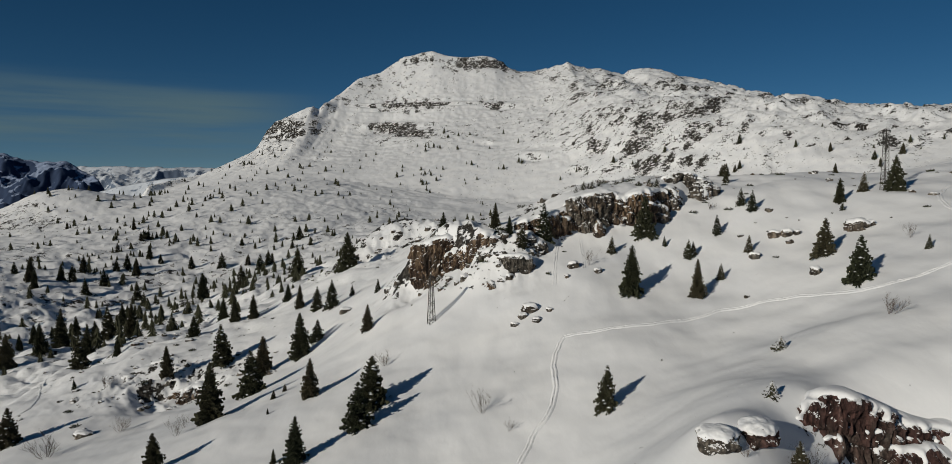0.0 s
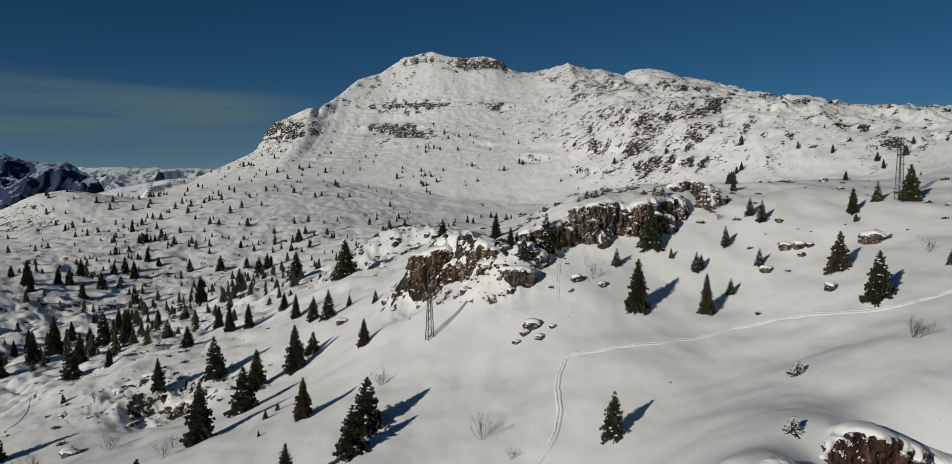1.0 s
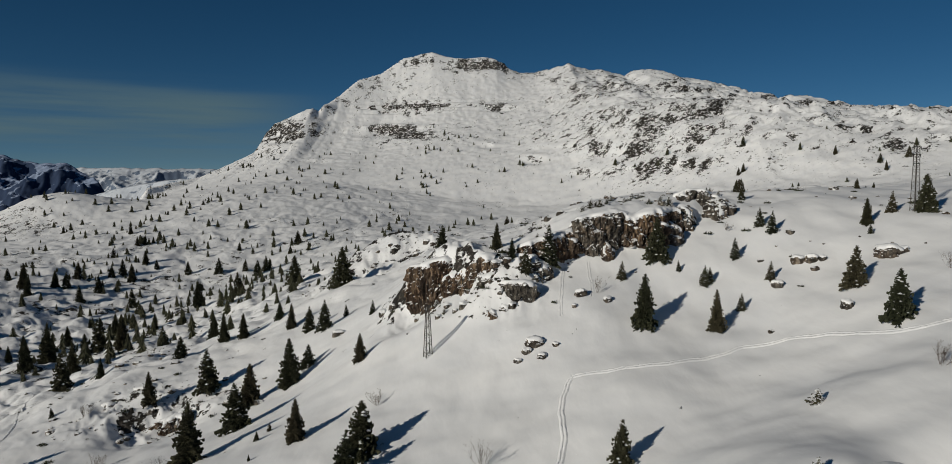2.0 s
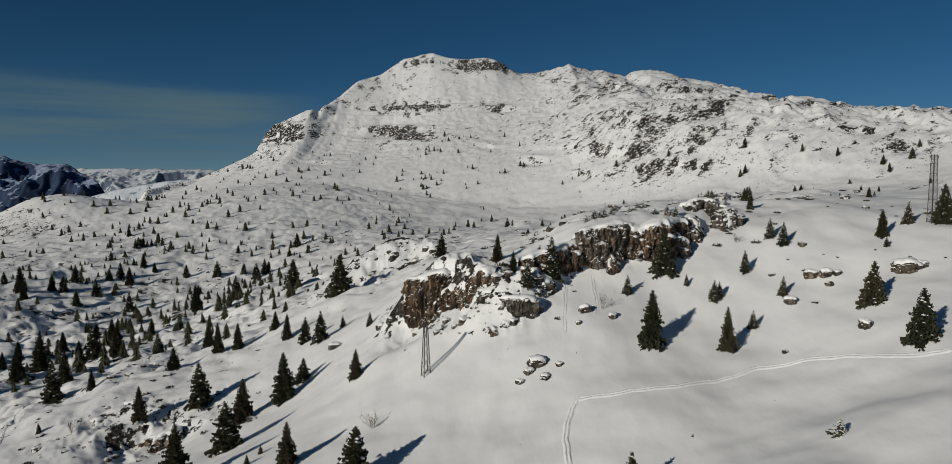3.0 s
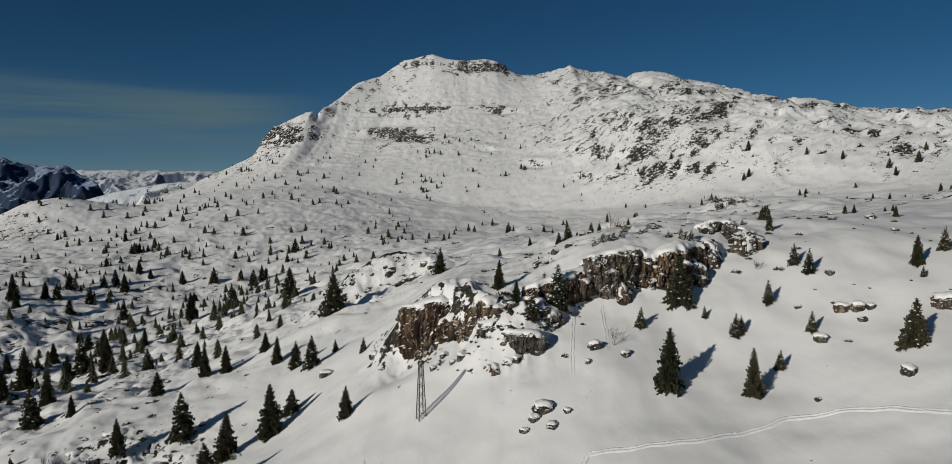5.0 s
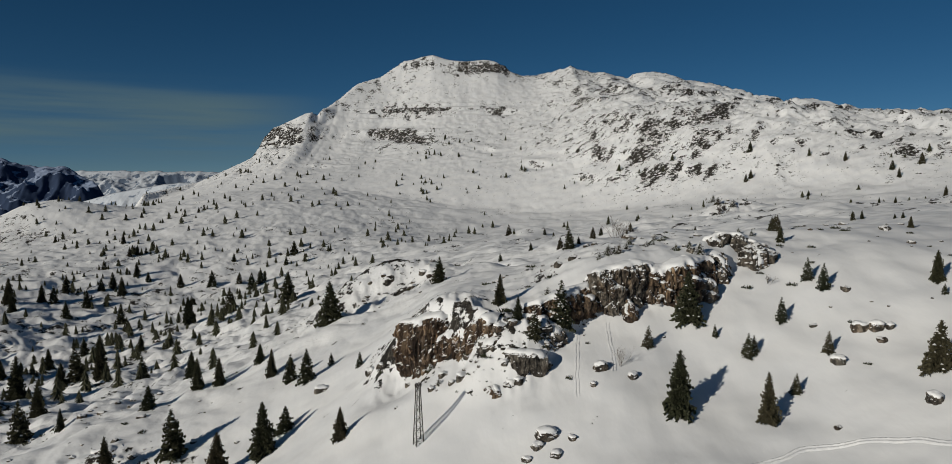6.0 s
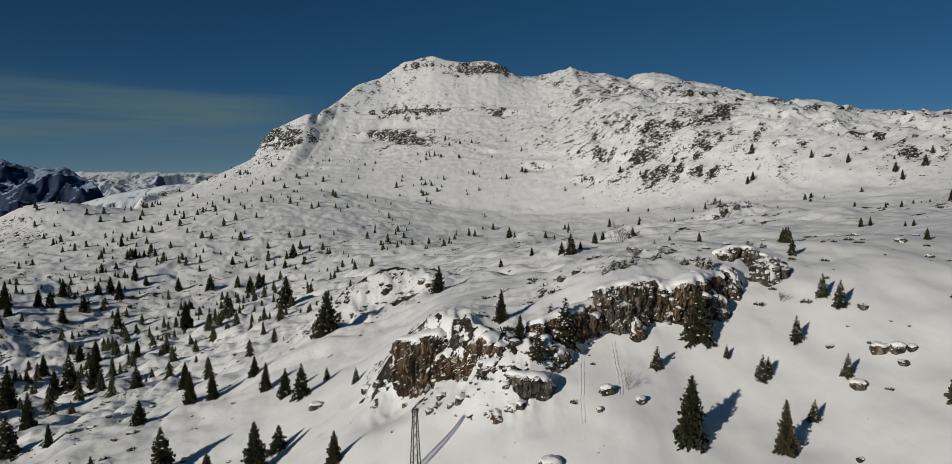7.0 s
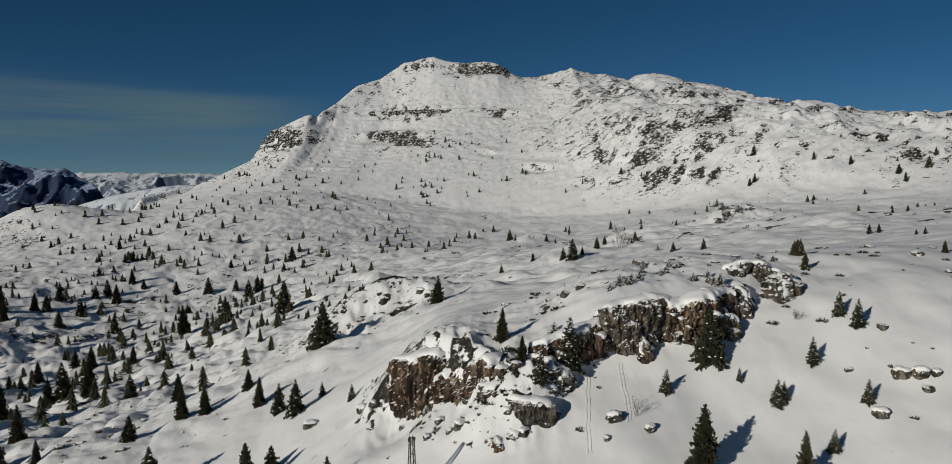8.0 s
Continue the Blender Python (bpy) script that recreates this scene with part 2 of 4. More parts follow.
# crags on its face: x, height, half-length, half-height
CRAGS_WEST = [(24, 298, 85, 15), (30, 302, 66, 12), (-30, 316, 40, 8), (-398, 100, 40, 15), (-141, 311, 54, 9), (-378, 108, 42, 18), (-396, 124, 46, 20), (-400, 112, 44, 12), (-327, 163, 14, 25), (-188, 118, 59, 17), (-177, 125, 54, 13), (-120, 106, 34, 10), (50, 173, 36, 14), (-158, 182, 107, 6), (-155, 180, 99, 6), (-175, 197, 87, 4), (-128, 164, 76, 4), (95, 50, 18, 13), (20, 81, 17, 11), (-287, 50, 24, 8)]
CRAGS_EAST = [(185, 251, 21, 18), (225, 184, 39, 13), (285, 212, 27, 23), (388, 188, 45, 15), (425, 160, 47, 11), (451, 92, 39, 11),
    (480, 77, 25, 10), (483, 52, 23, 14), (402, 71, 28, 12), (208, 60, 42, 23), (275, 36, 37, 14), (164, 72, 34, 11),
    (161, 25, 27, 13), (315, 69, 20, 8), (239, 29, 35, 10), (592, 77, 17, 7), (357, 113, 31, 7), (284, 109, 32, 7)]
CRAGS_FAR_EAST = [(560, 138, 36, 12), (600, 118, 30, 14), (640, 104, 28, 10), (662, 80, 26, 15), (690, 112, 24, 8), (735, 120, 30, 9),
    (540, 60, 30, 12), (620, 58, 22, 8)]


def ease(a):
    a = np.clip(a, 0, 1)
    return a * a * (3 - 2 * a)


def lattice(x, y, seed):
    """Gradient noise, about -1 to 1."""
    xi, yi = np.floor(x).astype(np.int64), np.floor(y).astype(np.int64)
    fx, fy = x - xi, y - yi
    u, v = fx * fx * fx * (fx * (fx * 6 - 15) + 10), fy * fy * fy * (fy * (fy * 6 - 15) + 10)

    def corner(i, j):
        n = ((xi + i) * 374761393 + (yi + j) * 668265263 + seed * 1442695041) & 0xFFFFFFFF
        n = ((n ^ (n >> 13)) * 1274126177) & 0xFFFFFFFF
        n = ((n ^ (n >> 16)) * 2246822519) & 0xFFFFFFFF
        a = (n >> 8) * (2 * math.pi / 16777216)
        return np.cos(a) * (fx - i) + np.sin(a) * (fy - j)

    c00, c01 = corner(0, 0), corner(0, 1)
    low = c00 + u * (corner(1, 0) - c00)
    high = c01 + u * (corner(1, 1) - c01)
    return 1.5 * (low + v * (high - low))


def fractal(x, y, size, octaves, seed, ridged=False):
    total, amp, norm = 0, 1.0, 0
    for k in range(octaves):
        n = lattice(x / size * 2**k + 17.3 * k, y / size * 2**k - 9.1 * k, seed + k)
        total = total + amp * (1 - 2 * np.abs(n) if ridged else n)
        norm, amp = norm + amp, amp * 0.5
    return total / norm


def lay(x, y):
    """Height of the land and how rocky it is (0 to 1) at the places x, y (arrays)."""
    r = np.hypot(x, y)
    z = -45 - 260 * ease((r - 1450) / 1300) * ease((-x - 250) / 400 + (y < 0))
    for a, b, h, s in FRONT_SWELLS + HILLSIDE_SWELLS + PLATEAU_SWELLS:
        z = z + h * np.exp(-((x - a) ** 2 + (y - b) ** 2) / (2 * s * s))
    for a, b, h, sx, sy in KNOLLS:
        z = z + h * np.exp(-((x - a) / sx) ** 2 / 2 - ((y - b) / sy) ** 2 / 2)
    bx, by, bh = (np.array(c, float) for c in zip(*BROW))
    near = (-4, -2, 0, 2, 4)
    d, drop = (y - sum(np.interp(x + o, bx, by) for o in near) / 5) * 0.8, sum(np.interp(x + o, bx, bh) for o in near) / 5
    run = np.interp(x, (-40, -10, -5, 2, 8, 14, 22, 80), (3, 3, 5, 9, 8, 4, 2.6, 3))
    z = z + drop * ease((d + run - 1.2) / run) * np.exp(-np.maximum(d, 0) / 30)
    # hummocks of drifted karst, stronger on the wide plateau to the west
    karst = ease((r - 160) / 110) * (1 - 0.62 * ease((x - 20) / 60) * ease((450 - r) / 200) - 0.2 * ease((x - 20) / 60) * ease((260 - r) / 60)) * (1 - 0.5 * ease((r - 800) / 400))
    mound = np.abs(fractal(x, y, 70, 4, 11)) * 4.5 - 1.0
    hummocks = karst * ((2.4 - 0.9 * ease((r - 350) / 300)) * mound + (6.0 - 3.0 * ease((r - 350) / 300)) * fractal(x + 300, y, 170, 3, 23) + 1.9 * (np.abs(fractal(x, y, 30, 4, 27)) * 4 - 0.9) * (1 - 0.7 * ease((r - 500) / 300)) * (1 - 0.5 * ease((x + 150) / 150)))
    hummocks = hummocks + karst * (0.8 * fractal(x, y, 13, 3, 29, True) * ease((600 - r) / 300) + 1.6 * fractal(x, y, 24, 3, 30, True) * ease((r - 260) / 200)) * (0.35 + 0.65 * ease((-x - 30) / 80))
    z = z + hummocks
    smooth = 1 - karst
    z = z + smooth * (1.4 * fractal(x, y, 30, 3, 31) + (0.35 + 0.35 * ease((x - 25) / 20)) * fractal(x, y * 0.7, 11, 2, 33) + 0.16 * fractal(x, y, 5.0, 2, 35))
    # the broken slope below the spruces in the west
    scar = np.exp(-((x + 78) / 20) ** 2 - ((y - 172) / 14) ** 2)
    z = z + scar * 2.0 * fractal(x, y, 9, 3, 41, True)
    # the rough ground round the crags, on the plateau above them and on the knoll behind
    rough = np.exp(-(((d - 1) / 9) ** 2)) * ease(drop / 4) * ease((16 - x) / 8)
    above = np.exp(-(((x - 25) / 40) ** 2) - ((y - 172) / 18) ** 2)
    knoll = np.exp(-(((x + 36) / 30) ** 2) - ((y - 255) / 24) ** 2) + np.exp(-(((x - 235) / 50) ** 2) - ((y - 685) / 36) ** 2)
    z = z + rough * 1.5 * fractal(x, y, 6, 3, 43, True) + above * 0.7 * fractal(x, y, 7, 3, 45, True) + knoll * 3.2 * fractal(x, y, 15, 4, 47, True)
    rock = karst * (fractal(x, y, 13, 4, 51) * 1.3 + 0.9 * fractal(x, y, 110, 2, 55) - 0.36 + 0.23 * ease((-x - 60) / 250) * ease((1000 - r) / 300)) - 0.40 * (1 - karst)
    rock = rock + 0.7 * np.exp(-(((x + 600) / 90) ** 2) - ((y - 905) / 60) ** 2) + scar * (0.6 + 1.2 * fractal(x, y, 7, 3, 57))
    rock = rock - 0.35 * np.exp(-((d / 8) ** 2)) * ease(drop / 4) + rough * (0.50 + 1.1 * fractal(x, y, 4, 3, 58)) + above * (0.46 + 0.9 * fractal(x, y, 6, 3, 59)) + knoll * (0.62 + 0.9 * fractal(x, y, 8, 3, 60))
    # the mountain
    crest = CREST_WEST + CREST_EAST + CREST_FAR_EAST
    cx, cy, ch = (np.array(c, float) for c in zip(*crest))
    top, back = np.interp(x, cx, ch), np.interp(x, cx, cy)
    broad = sum(np.interp(x + o, cx, ch) for o in (-130, -90, -50, -20, 20, 50, 90, 130)) / 8
    foot = np.interp(x, (-1500, -900, -700, -640, -600, -500, -200, 150, 400, 700, 1500), (1000, 1050, 1080, 1110, 1140, 1180, 1140, 980, 730, 530, 430))
    s = (y - foot) / np.maximum(back - foot, 60)
    up = np.clip(s, 0, 1)
    east = ease((x - 50) / 250)
    rise = (0.75 * up**1.15 + 0.25 * up**2.2) * (1 - east) + (0.30 * ease(up / 0.4) + 0.70 * up**1.6) * east
    gully = fractal(x * 1.0 + 0.35 * y, y * 0.33, 120, 4, 61, True)
    # ribs of tilted beds, running up to the right, bare on the side away from the sun
    along, across = (x + y) * 0.7, (x - y) * 0.7
    bend = 25 * fractal(x, y, 150, 2, 65)

    def ribs(shift):
        return fractal(along * 0.5 + bend, across + bend + shift, 75, 4, 67, True)

    rib = ribs(0.0)
    lee = np.clip((rib - ribs(7.0)) * 1.6, -0.5, 0.8)
    grit = fractal(x, y, 42, 5, 66, True)
    knob = fractal(x, y, 12, 3, 69)
    blend = up ** (5 - 3.8 * east)
    high = (z - hummocks * ease(s * 7)) * (1 - rise) + (broad * (1 - blend) + top * blend) * rise
    mid = up * (1 - up) * 4
    high = high + mid * ((0.7 + 5.3 * east) * gully + (1.8 + 8 * east) * fractal(x, y, 210, 3, 63)) + np.minimum(1, up * 3) * (1 - ease((up - 0.75) / 0.25) * 0.45) * ((1.3 + 2.2 * east) * grit + (1.5 + 1.3 * east) * knob + (0.8 + 13.0 * east) * rib)
    # thin ledges below the summit
    bed = high + 10 * fractal(x, y, 260, 2, 71)
    k = bed / 11.0 - np.floor(bed / 11.0)
    ledge = np.exp(-(((bed - 180) / 17) ** 2)) * np.exp(-(((x + 150) / 120) ** 2))
    high = high + ledge * 11 * (ease((k - 0.4) / 0.2) - k) * 0.9
    crag = np.minimum(1, up * 4) * (1.2 * fractal(x, y * 0.8, 20, 4, 73) + 0.9 * fractal(x, y, 170, 2, 75) - 0.12 + 0.18 * ease((x - 20) / 200) - 0.25 * ease((0.35 - up) / 0.2) * (1 - east) + 0.06 * east * np.exp(-(((up - 0.2) / 0.16) ** 2))) + ledge * (0.85 * np.exp(-(((k - 0.5) / 0.14) ** 2)))
    crag = crag + np.minimum(1, up * 4) * lee * (0.25 + 0.75 * east) - 0.06 * east
    chip = fractal(x, y * 0.6, 15, 3, 77) * (1 - east) + (fractal(along * 0.5, across, 18, 3, 78) + 0.4 * lee) * east
    for (a, h, rx, rz), bare, step in [(c, 0.42, 0.8) for c in CRAGS_WEST] + [(c, 0.26, 0.35) for c in CRAGS_EAST + CRAGS_FAR_EAST]:
        t = (high - h) / rz
        w = np.exp(-(((x - a) / rx) ** 2) - t * t) * (s > 0)
        high = high + w * step * rz * (np.tanh(3 * t) - t)
        crag = crag + w * (bare + 1.4 * chip)
    over = np.maximum(s - 1, 0) * np.maximum(back - foot, 60)
    high = np.where(s > 1, np.maximum(top - 0.75 * over + 0.15 * over * fractal(x, y, 60, 3, 83), -300), high)
    z = np.where(s > 0, high, z)
    rock = np.where(s > 0, crag - 0.11, rock)
    rugged = np.where(s > 0, np.minimum(1, 0.35 + up * 3) * (0.55 + 0.45 * ease((x + 20) / 200)), 0.5 * karst)
    return z, rock, rugged

# ---------------------------------------------------------------- helpers for meshes
def mesh_object(name, verts, faces, mat, parent=None, label="", smooth=False):
    me = bpy.data.meshes.new(name)
    me.from_pydata([tuple(v) for v in verts], [], faces)
    me.materials.append(mat)
    if smooth:
        me.polygons.foreach_set("use_smooth", [True] * len(me.polygons))
    me.update()
    ob = new(name, me)
    if parent is not None:
        ob.parent = parent
    return tagged(ob, label=label)


def height(x, y):
    return float(lay(np.array([float(x)]), np.array([float(y)]))[0][0])


# ---------------------------------------------------------------- the ground, one sheet out to the horizon
def rings(start, stop, ratio):
    return list(start * ratio ** np.arange(int(math.log(stop / start) / math.log(ratio))))


RADII = np.array(rings(3, 50, 1.06) + rings(50, 1000, 1.0050) + rings(1000, 1850, 1.0033) + rings(1850, 2300, 1.01) + rings(2300, 4700, 1.03) + [4700, 30000])
AZIMUTHS = np.radians(np.concatenate([np.arange(-180, -42, 3.0), np.arange(-42, 42, 0.09), np.arange(42, 180, 3.0)]))


def build_ground():
    nr, na = len(RADII), len(AZIMUTHS)
    rr, aa = np.meshgrid(RADII, AZIMUTHS, indexing="ij")
    x, y = (rr * np.sin(aa)).ravel(), (rr * np.cos(aa)).ravel()
    parts = [lay(x[k : k + 12000], y[k : k + 12000]) for k in range(0, len(x), 12000)]
    z, rock, rugged = (np.concatenate(c) for c in zip(*parts))
    me = bpy.data.meshes.new("ground")
    me.vertices.add(nr * na + 1)
    co = np.stack([x, y, z], 1)
    co = np.concatenate([co, [[0, 0, height(0, 0)]]])
    me.vertices.foreach_set("co", co.ravel())
    i, j = np.meshgrid(np.arange(nr - 1), np.arange(na), indexing="ij")
    k = (j + 1) % na
    quads = np.stack([i * na + j, i * na + k, (i + 1) * na + k, (i + 1) * na + j], -1).reshape(-1, 4)[:, ::-1]
    j = np.arange(na)
    tris = np.stack([np.full(na, nr * na), (j + 1) % na, j], 1)
    me.loops.add(quads.size + tris.size)
    me.loops.foreach_set("vertex_index", np.concatenate([quads.ravel(), tris.ravel()]).astype(np.int32))
    me.polygons.add(len(quads) + len(tris))
    me.polygons.foreach_set("loop_start", np.concatenate([np.arange(len(quads)) * 4, quads.size + np.arange(len(tris)) * 3]).astype(np.int32))
    me.polygons.foreach_set("use_smooth", np.ones(len(quads) + len(tris), bool))
    me.update(calc_edges=True)
    me.validate()
    # rock shows where the sheet is steep
    g = z.reshape(nr, na)
    dr = np.gradient(g, axis=0) / np.gradient(RADII)[:, None]
    da = np.gradient(g, axis=1) / (RADII[:, None] * np.gradient(AZIMUTHS)[None, :])
    slope = np.hypot(dr, da)
    rock = rock.reshape(nr, na) + np.clip((slope - 0.85) * 0.75, -0.25, 0.36)
    att = me.attributes.new("rock", "FLOAT", "POINT")
    att.data.foreach_set("value", np.append(rock.ravel() + 0.35, 0).astype(np.float32))
    att = me.attributes.new("rugged", "FLOAT", "POINT")
    att.data.foreach_set("value", np.append(rugged, 0).astype(np.float32))
    me.materials.append(LAND)
    return tagged(new("ground", me), "wind-packed snow over hummocky limestone, rising to a craggy mountain", "snowfield", kind="structure")


ground = build_ground()

# ---------------------------------------------------------------- spruces
def spruce_crown(seed, whorls, per, wide, bare=0.06, ragged=0.25):
    """Crown of a spruce of height 1: whorls of drooping fronds, each a spine with hanging sprays."""
    rnd = random.Random(seed)
    verts, faces = [], []
    for w in range(whorls):
        f = (w + rnd.uniform(-0.3, 0.3)) / whorls
        z0 = bare + (0.985 - bare) * max(0.0, f)
        reach = wide * (1 - z0) ** 0.82 * (0.95 + 0.10 * math.sin(w * 1.7 + seed) + rnd.uniform(-0.12, 0.12)) + 0.012
        turn = rnd.uniform(0, 6.28)
        n = max(4, round(per * (1 - 0.45 * f)))
        for b in range(n):
            a = turn + 6.283 * b / n + rnd.uniform(-0.35, 0.35)
            gap = 0.62 + 0.38 * math.sin(2.0 * a + 5.0 * f * (1 + seed % 3) + seed) ** 2
            length = reach * rnd.uniform(1 - ragged, 1 + ragged * 0.7) * gap * 1.1
            droop = -0.55 + 0.75 * f + rnd.uniform(-0.18, 0.12)
            zb = z0 + rnd.uniform(-0.5, 0.5) * 0.9 / whorls
            ca, sa = math.cos(a), math.sin(a)

            def at(s, side, down):
                out = length * s
                return (ca * out - sa * side, sa * out + ca * side, zb + droop * out * (0.6 + 0.4 * s) + 0.22 * out * s * s - down)

            base = len(verts)
            width = length * 0.27
            for s in (0.0, 0.35, 0.7):
                verts += [at(s, -width * (0.35 + s * 0.5) * (1.15 - s), 0.008), at(s, width * (0.35 + s * 0.5) * (1.15 - s), 0.008)]
            verts.append(at(1.0, 0, -0.004))
            faces += [(base, base + 1, base + 3, base + 2), (base + 2, base + 3, base + 5, base + 4), (base + 4, base + 5, base + 6)]
            for s in (0.3, 0.55, 0.8):
                for side in (-1, 1):
                    k = len(verts)
                    sp = width * rnd.uniform(0.7, 1.5) * side * (1.2 - s)
                    verts += [at(s - 0.1, 0, 0), at(s + 0.12, 0, 0), at(s + 0.12, sp, length * rnd.uniform(0.05, 0.16)), at(s + 0.02, sp * 0.4, length * rnd.uniform(0.16, 0.3))]
                    faces += [(k, k + 1, k + 2), (k, k + 2, k + 3)]
    # the dense heart of the crown
    for c in range(6):
        low, high = bare + 0.02 + 0.15 * c, bare + 0.02 + 0.15 * c + 0.24
        k, r = len(verts), wide * (1 - low) ** 0.9 * 0.55
        verts += [(r * rnd.uniform(0.75, 1.25) * math.cos(0.785 * i), r * rnd.uniform(0.75, 1.25) * math.sin(0.785 * i), low - rnd.uniform(0, 0.03)) for i in range(8)]
        verts.append((0, 0, min(0.99, high)))
        faces += [(k + i, k + (i + 1) % 8, k + 8) for i in range(8)]
    k = len(verts)
    verts += [(0.006, 0, 0.93), (-0.004, 0.005, 0.93), (-0.004, -0.005, 0.93), (0, 0, 1.0)]
    faces += [(k, k + 1, k + 3), (k + 1, k + 2, k + 3), (k + 2, k, k + 3)]
    return verts, faces


def small_spruce(seed, wide):
    """A spruce of height 1 for the distance: ragged skirts of boughs one above the other."""
    rnd = random.Random(seed)
    verts, faces = [], []
    for c in range(8):
        low, high = 0.02 + 0.11 * c + rnd.uniform(-0.02, 0.02), 0.02 + 0.11 * c + 0.22
        k, r, a0 = len(verts), wide * (1.02 - low) ** 0.85 * rnd.uniform(0.85, 1.15), rnd.uniform(0, 6)
        for i in range(14):
            q = r * (rnd.uniform(0.8, 1.35) if i % 2 else rnd.uniform(0.3, 0.55))
            verts.append((q * math.cos(a0 + 0.4488 * i), q * math.sin(a0 + 0.4488 * i), low - (0.05 if i % 2 else -0.03) + rnd.uniform(-0.02, 0.02)))
        verts.append((rnd.uniform(-0.01, 0.01), rnd.uniform(-0.01, 0.01), min(1.0, high)))
        faces += [(k + i, k + (i + 1) % 14, k + 14) for i in range(14)]
    return verts, faces


def taper(points, radii, sides=7):
    verts, faces = [], []
    for (x, y, z), r in zip(points, radii):
        for s in range(sides):
            a = 6.283 * s / sides
            verts.append((x + r * math.cos(a), y + r * math.sin(a), z))
    for i in range(len(points) - 1):
        for s in range(sides):
            t = (s + 1) % sides
            faces.append((i * sides + s, i * sides + t, (i + 1) * sides + t, (i + 1) * sides + s))
    return verts, faces


def spruce(seed, wide, whorls, per, label, ragged=0.25, frost=0.0):
    root = new("spruce")
    v, f = taper([(0, 0, -0.08), (0, 0, 0.05), (0.004, 0, 0.4), (0, 0.003, 0.9)], [0.026, 0.02, 0.013, 0.003])
    mesh_object("trunk", v, f, BARK, root)
    v, f = spruce_crown(seed, whorls, per, wide, ragged=ragged)
    mesh_object("crown", v, f, NEEDLES, root)
    if frost > 0:
        rnd = random.Random(seed + 99)
        sv, sf = [], []
        for w in range(int(90 * frost)):
            z = 0.12 + 0.8 * rnd.random() ** 1.2
            a, out, s = rnd.uniform(0, 6.28), wide * (1 - z) ** 0.85 * rnd.uniform(0.45, 0.95), rnd.uniform(0.012, 0.03)
            cx, cy, cz, k = math.cos(a) * out, math.sin(a) * out, z - 0.3 * out, len(sv)
            sv += [(cx + s * 1.6 * math.cos(t), cy + s * 1.6 * math.sin(t), cz) for t in (a, a + 1.4, a + 3.1, a + 4.6)] + [(cx, cy, cz + s), (cx, cy, cz - s * 0.4)]
            sf += [(k + i, k + (i + 1) % 4, k + 4) for i in range(4)] + [(k + (i + 1) % 4, k + i, k + 5) for i in range(4)]
        mesh_object("snow_load", sv, sf, SNOW, root, "snow caught on the boughs")["kind"] = "stuff"
    return tagged(root, label, "tree", "spruces on the slope")


SPRUCES = [
    spruce(1, 0.265, 50, 19, "tall dark green spruce standing in snow", 0.38),
    spruce(2, 0.31, 48, 20, "broad dark green spruce with low boughs in snow", 0.38, 0.35),
    spruce(3, 0.235, 50, 18, "slender dark green spruce standing in snow", 0.35),
    spruce(4, 0.285, 46, 18, "ragged dark green spruce flecked with snow", 0.45, 0.3),
    spruce(5, 0.30, 36, 16, "small spruce dusted with snow", 0.35, 0.8),
    spruce(6, 0.26, 14, 9, "low dark dwarf pine half buried in snow", 0.5, 1.6),
]
for n, s in enumerate(SPRUCES):
    s.matrix_world = pose(900 + 20 * n, -600, height(900 + 20 * n, -600)) @ Matrix.Scale(9, 4)


def plant(trees, kinds=(0, 1, 2, 3), squat=1.0, label=""):
    for n, (x, y, h) in enumerate(trees):
        rnd = random.Random(int(x * 31 + y * 17))
        model = SPRUCES[kinds[rnd.randrange(len(kinds))]]
        spread = squat * (1.12 if x < -10 and y < 190 and h > 5 else 1.0)  # broader in the sheltered hollow
        m = Matrix.LocRotScale((x, y, height(x, y) - 0.1), Euler((rnd.uniform(-0.03, 0.03), rnd.uniform(-0.03, 0.03), rnd.uniform(0, 6.28))), Vector((h * spread * rnd.uniform(0.9, 1.1), h * spread * rnd.uniform(0.9, 1.1), h)))
        ob = copy_thing(model, Matrix())
        ob.matrix_basis = m
        if label:
            tagged(ob, label, "shrub", "dwarf pines").name = "dwarf_pine"


# x, y, height
NEAR_SPRUCES = [(27.3, 58.1, 3.9), (-47.5, 123.8, 10.9), (-16.2, 107.2, 8.2), (-17.1, 100.5, 7.0), (-24.7, 94.1, 6.6), (-47.8, 102.2, 6.1),
    (-96.9, 143.0, 8.2), (-28.2, 117.9, 6.8), (-46.0, 142.5, 9.4), (-49.9, 163.0, 9.3), (-64.8, 178.0, 10.3), (-73.9, 214.5, 8.6),
    (-91.6, 253.7, 8.2), (-68.6, 215.7, 7.5), (-41.7, 165.9, 10.9), (-52.3, 207.7, 7.2), (-45.3, 199.9, 7.1), (-39.6, 192.6, 8.0),
    (-59.4, 221.4, 5.4), (-39.2, 172.4, 5.4), (-22.5, 145.4, 5.6), (-77.1, 173.7, 7.9), (-28.0, 95.4, 2.2), (27.82, 125.58, 8.88),
    (38.64, 121.9, 6.87), (59.6, 120.3, 6.5), (57.4, 104.7, 7.0), (17.33, 91.89, 6.01), (34.8, 145.3, 8.2), (84.1, 141.7, 7.3),
    (73.0, 141.7, 5.0), (4.2, 154.9, 5.5)]
plant(NEAR_SPRUCES, (0, 1, 2, 3))
NEAR_SPRUCES_MORE = [(6.9, 145.3, 4.0)]
plant(NEAR_SPRUCES_MORE, (0, 1, 2, 3))
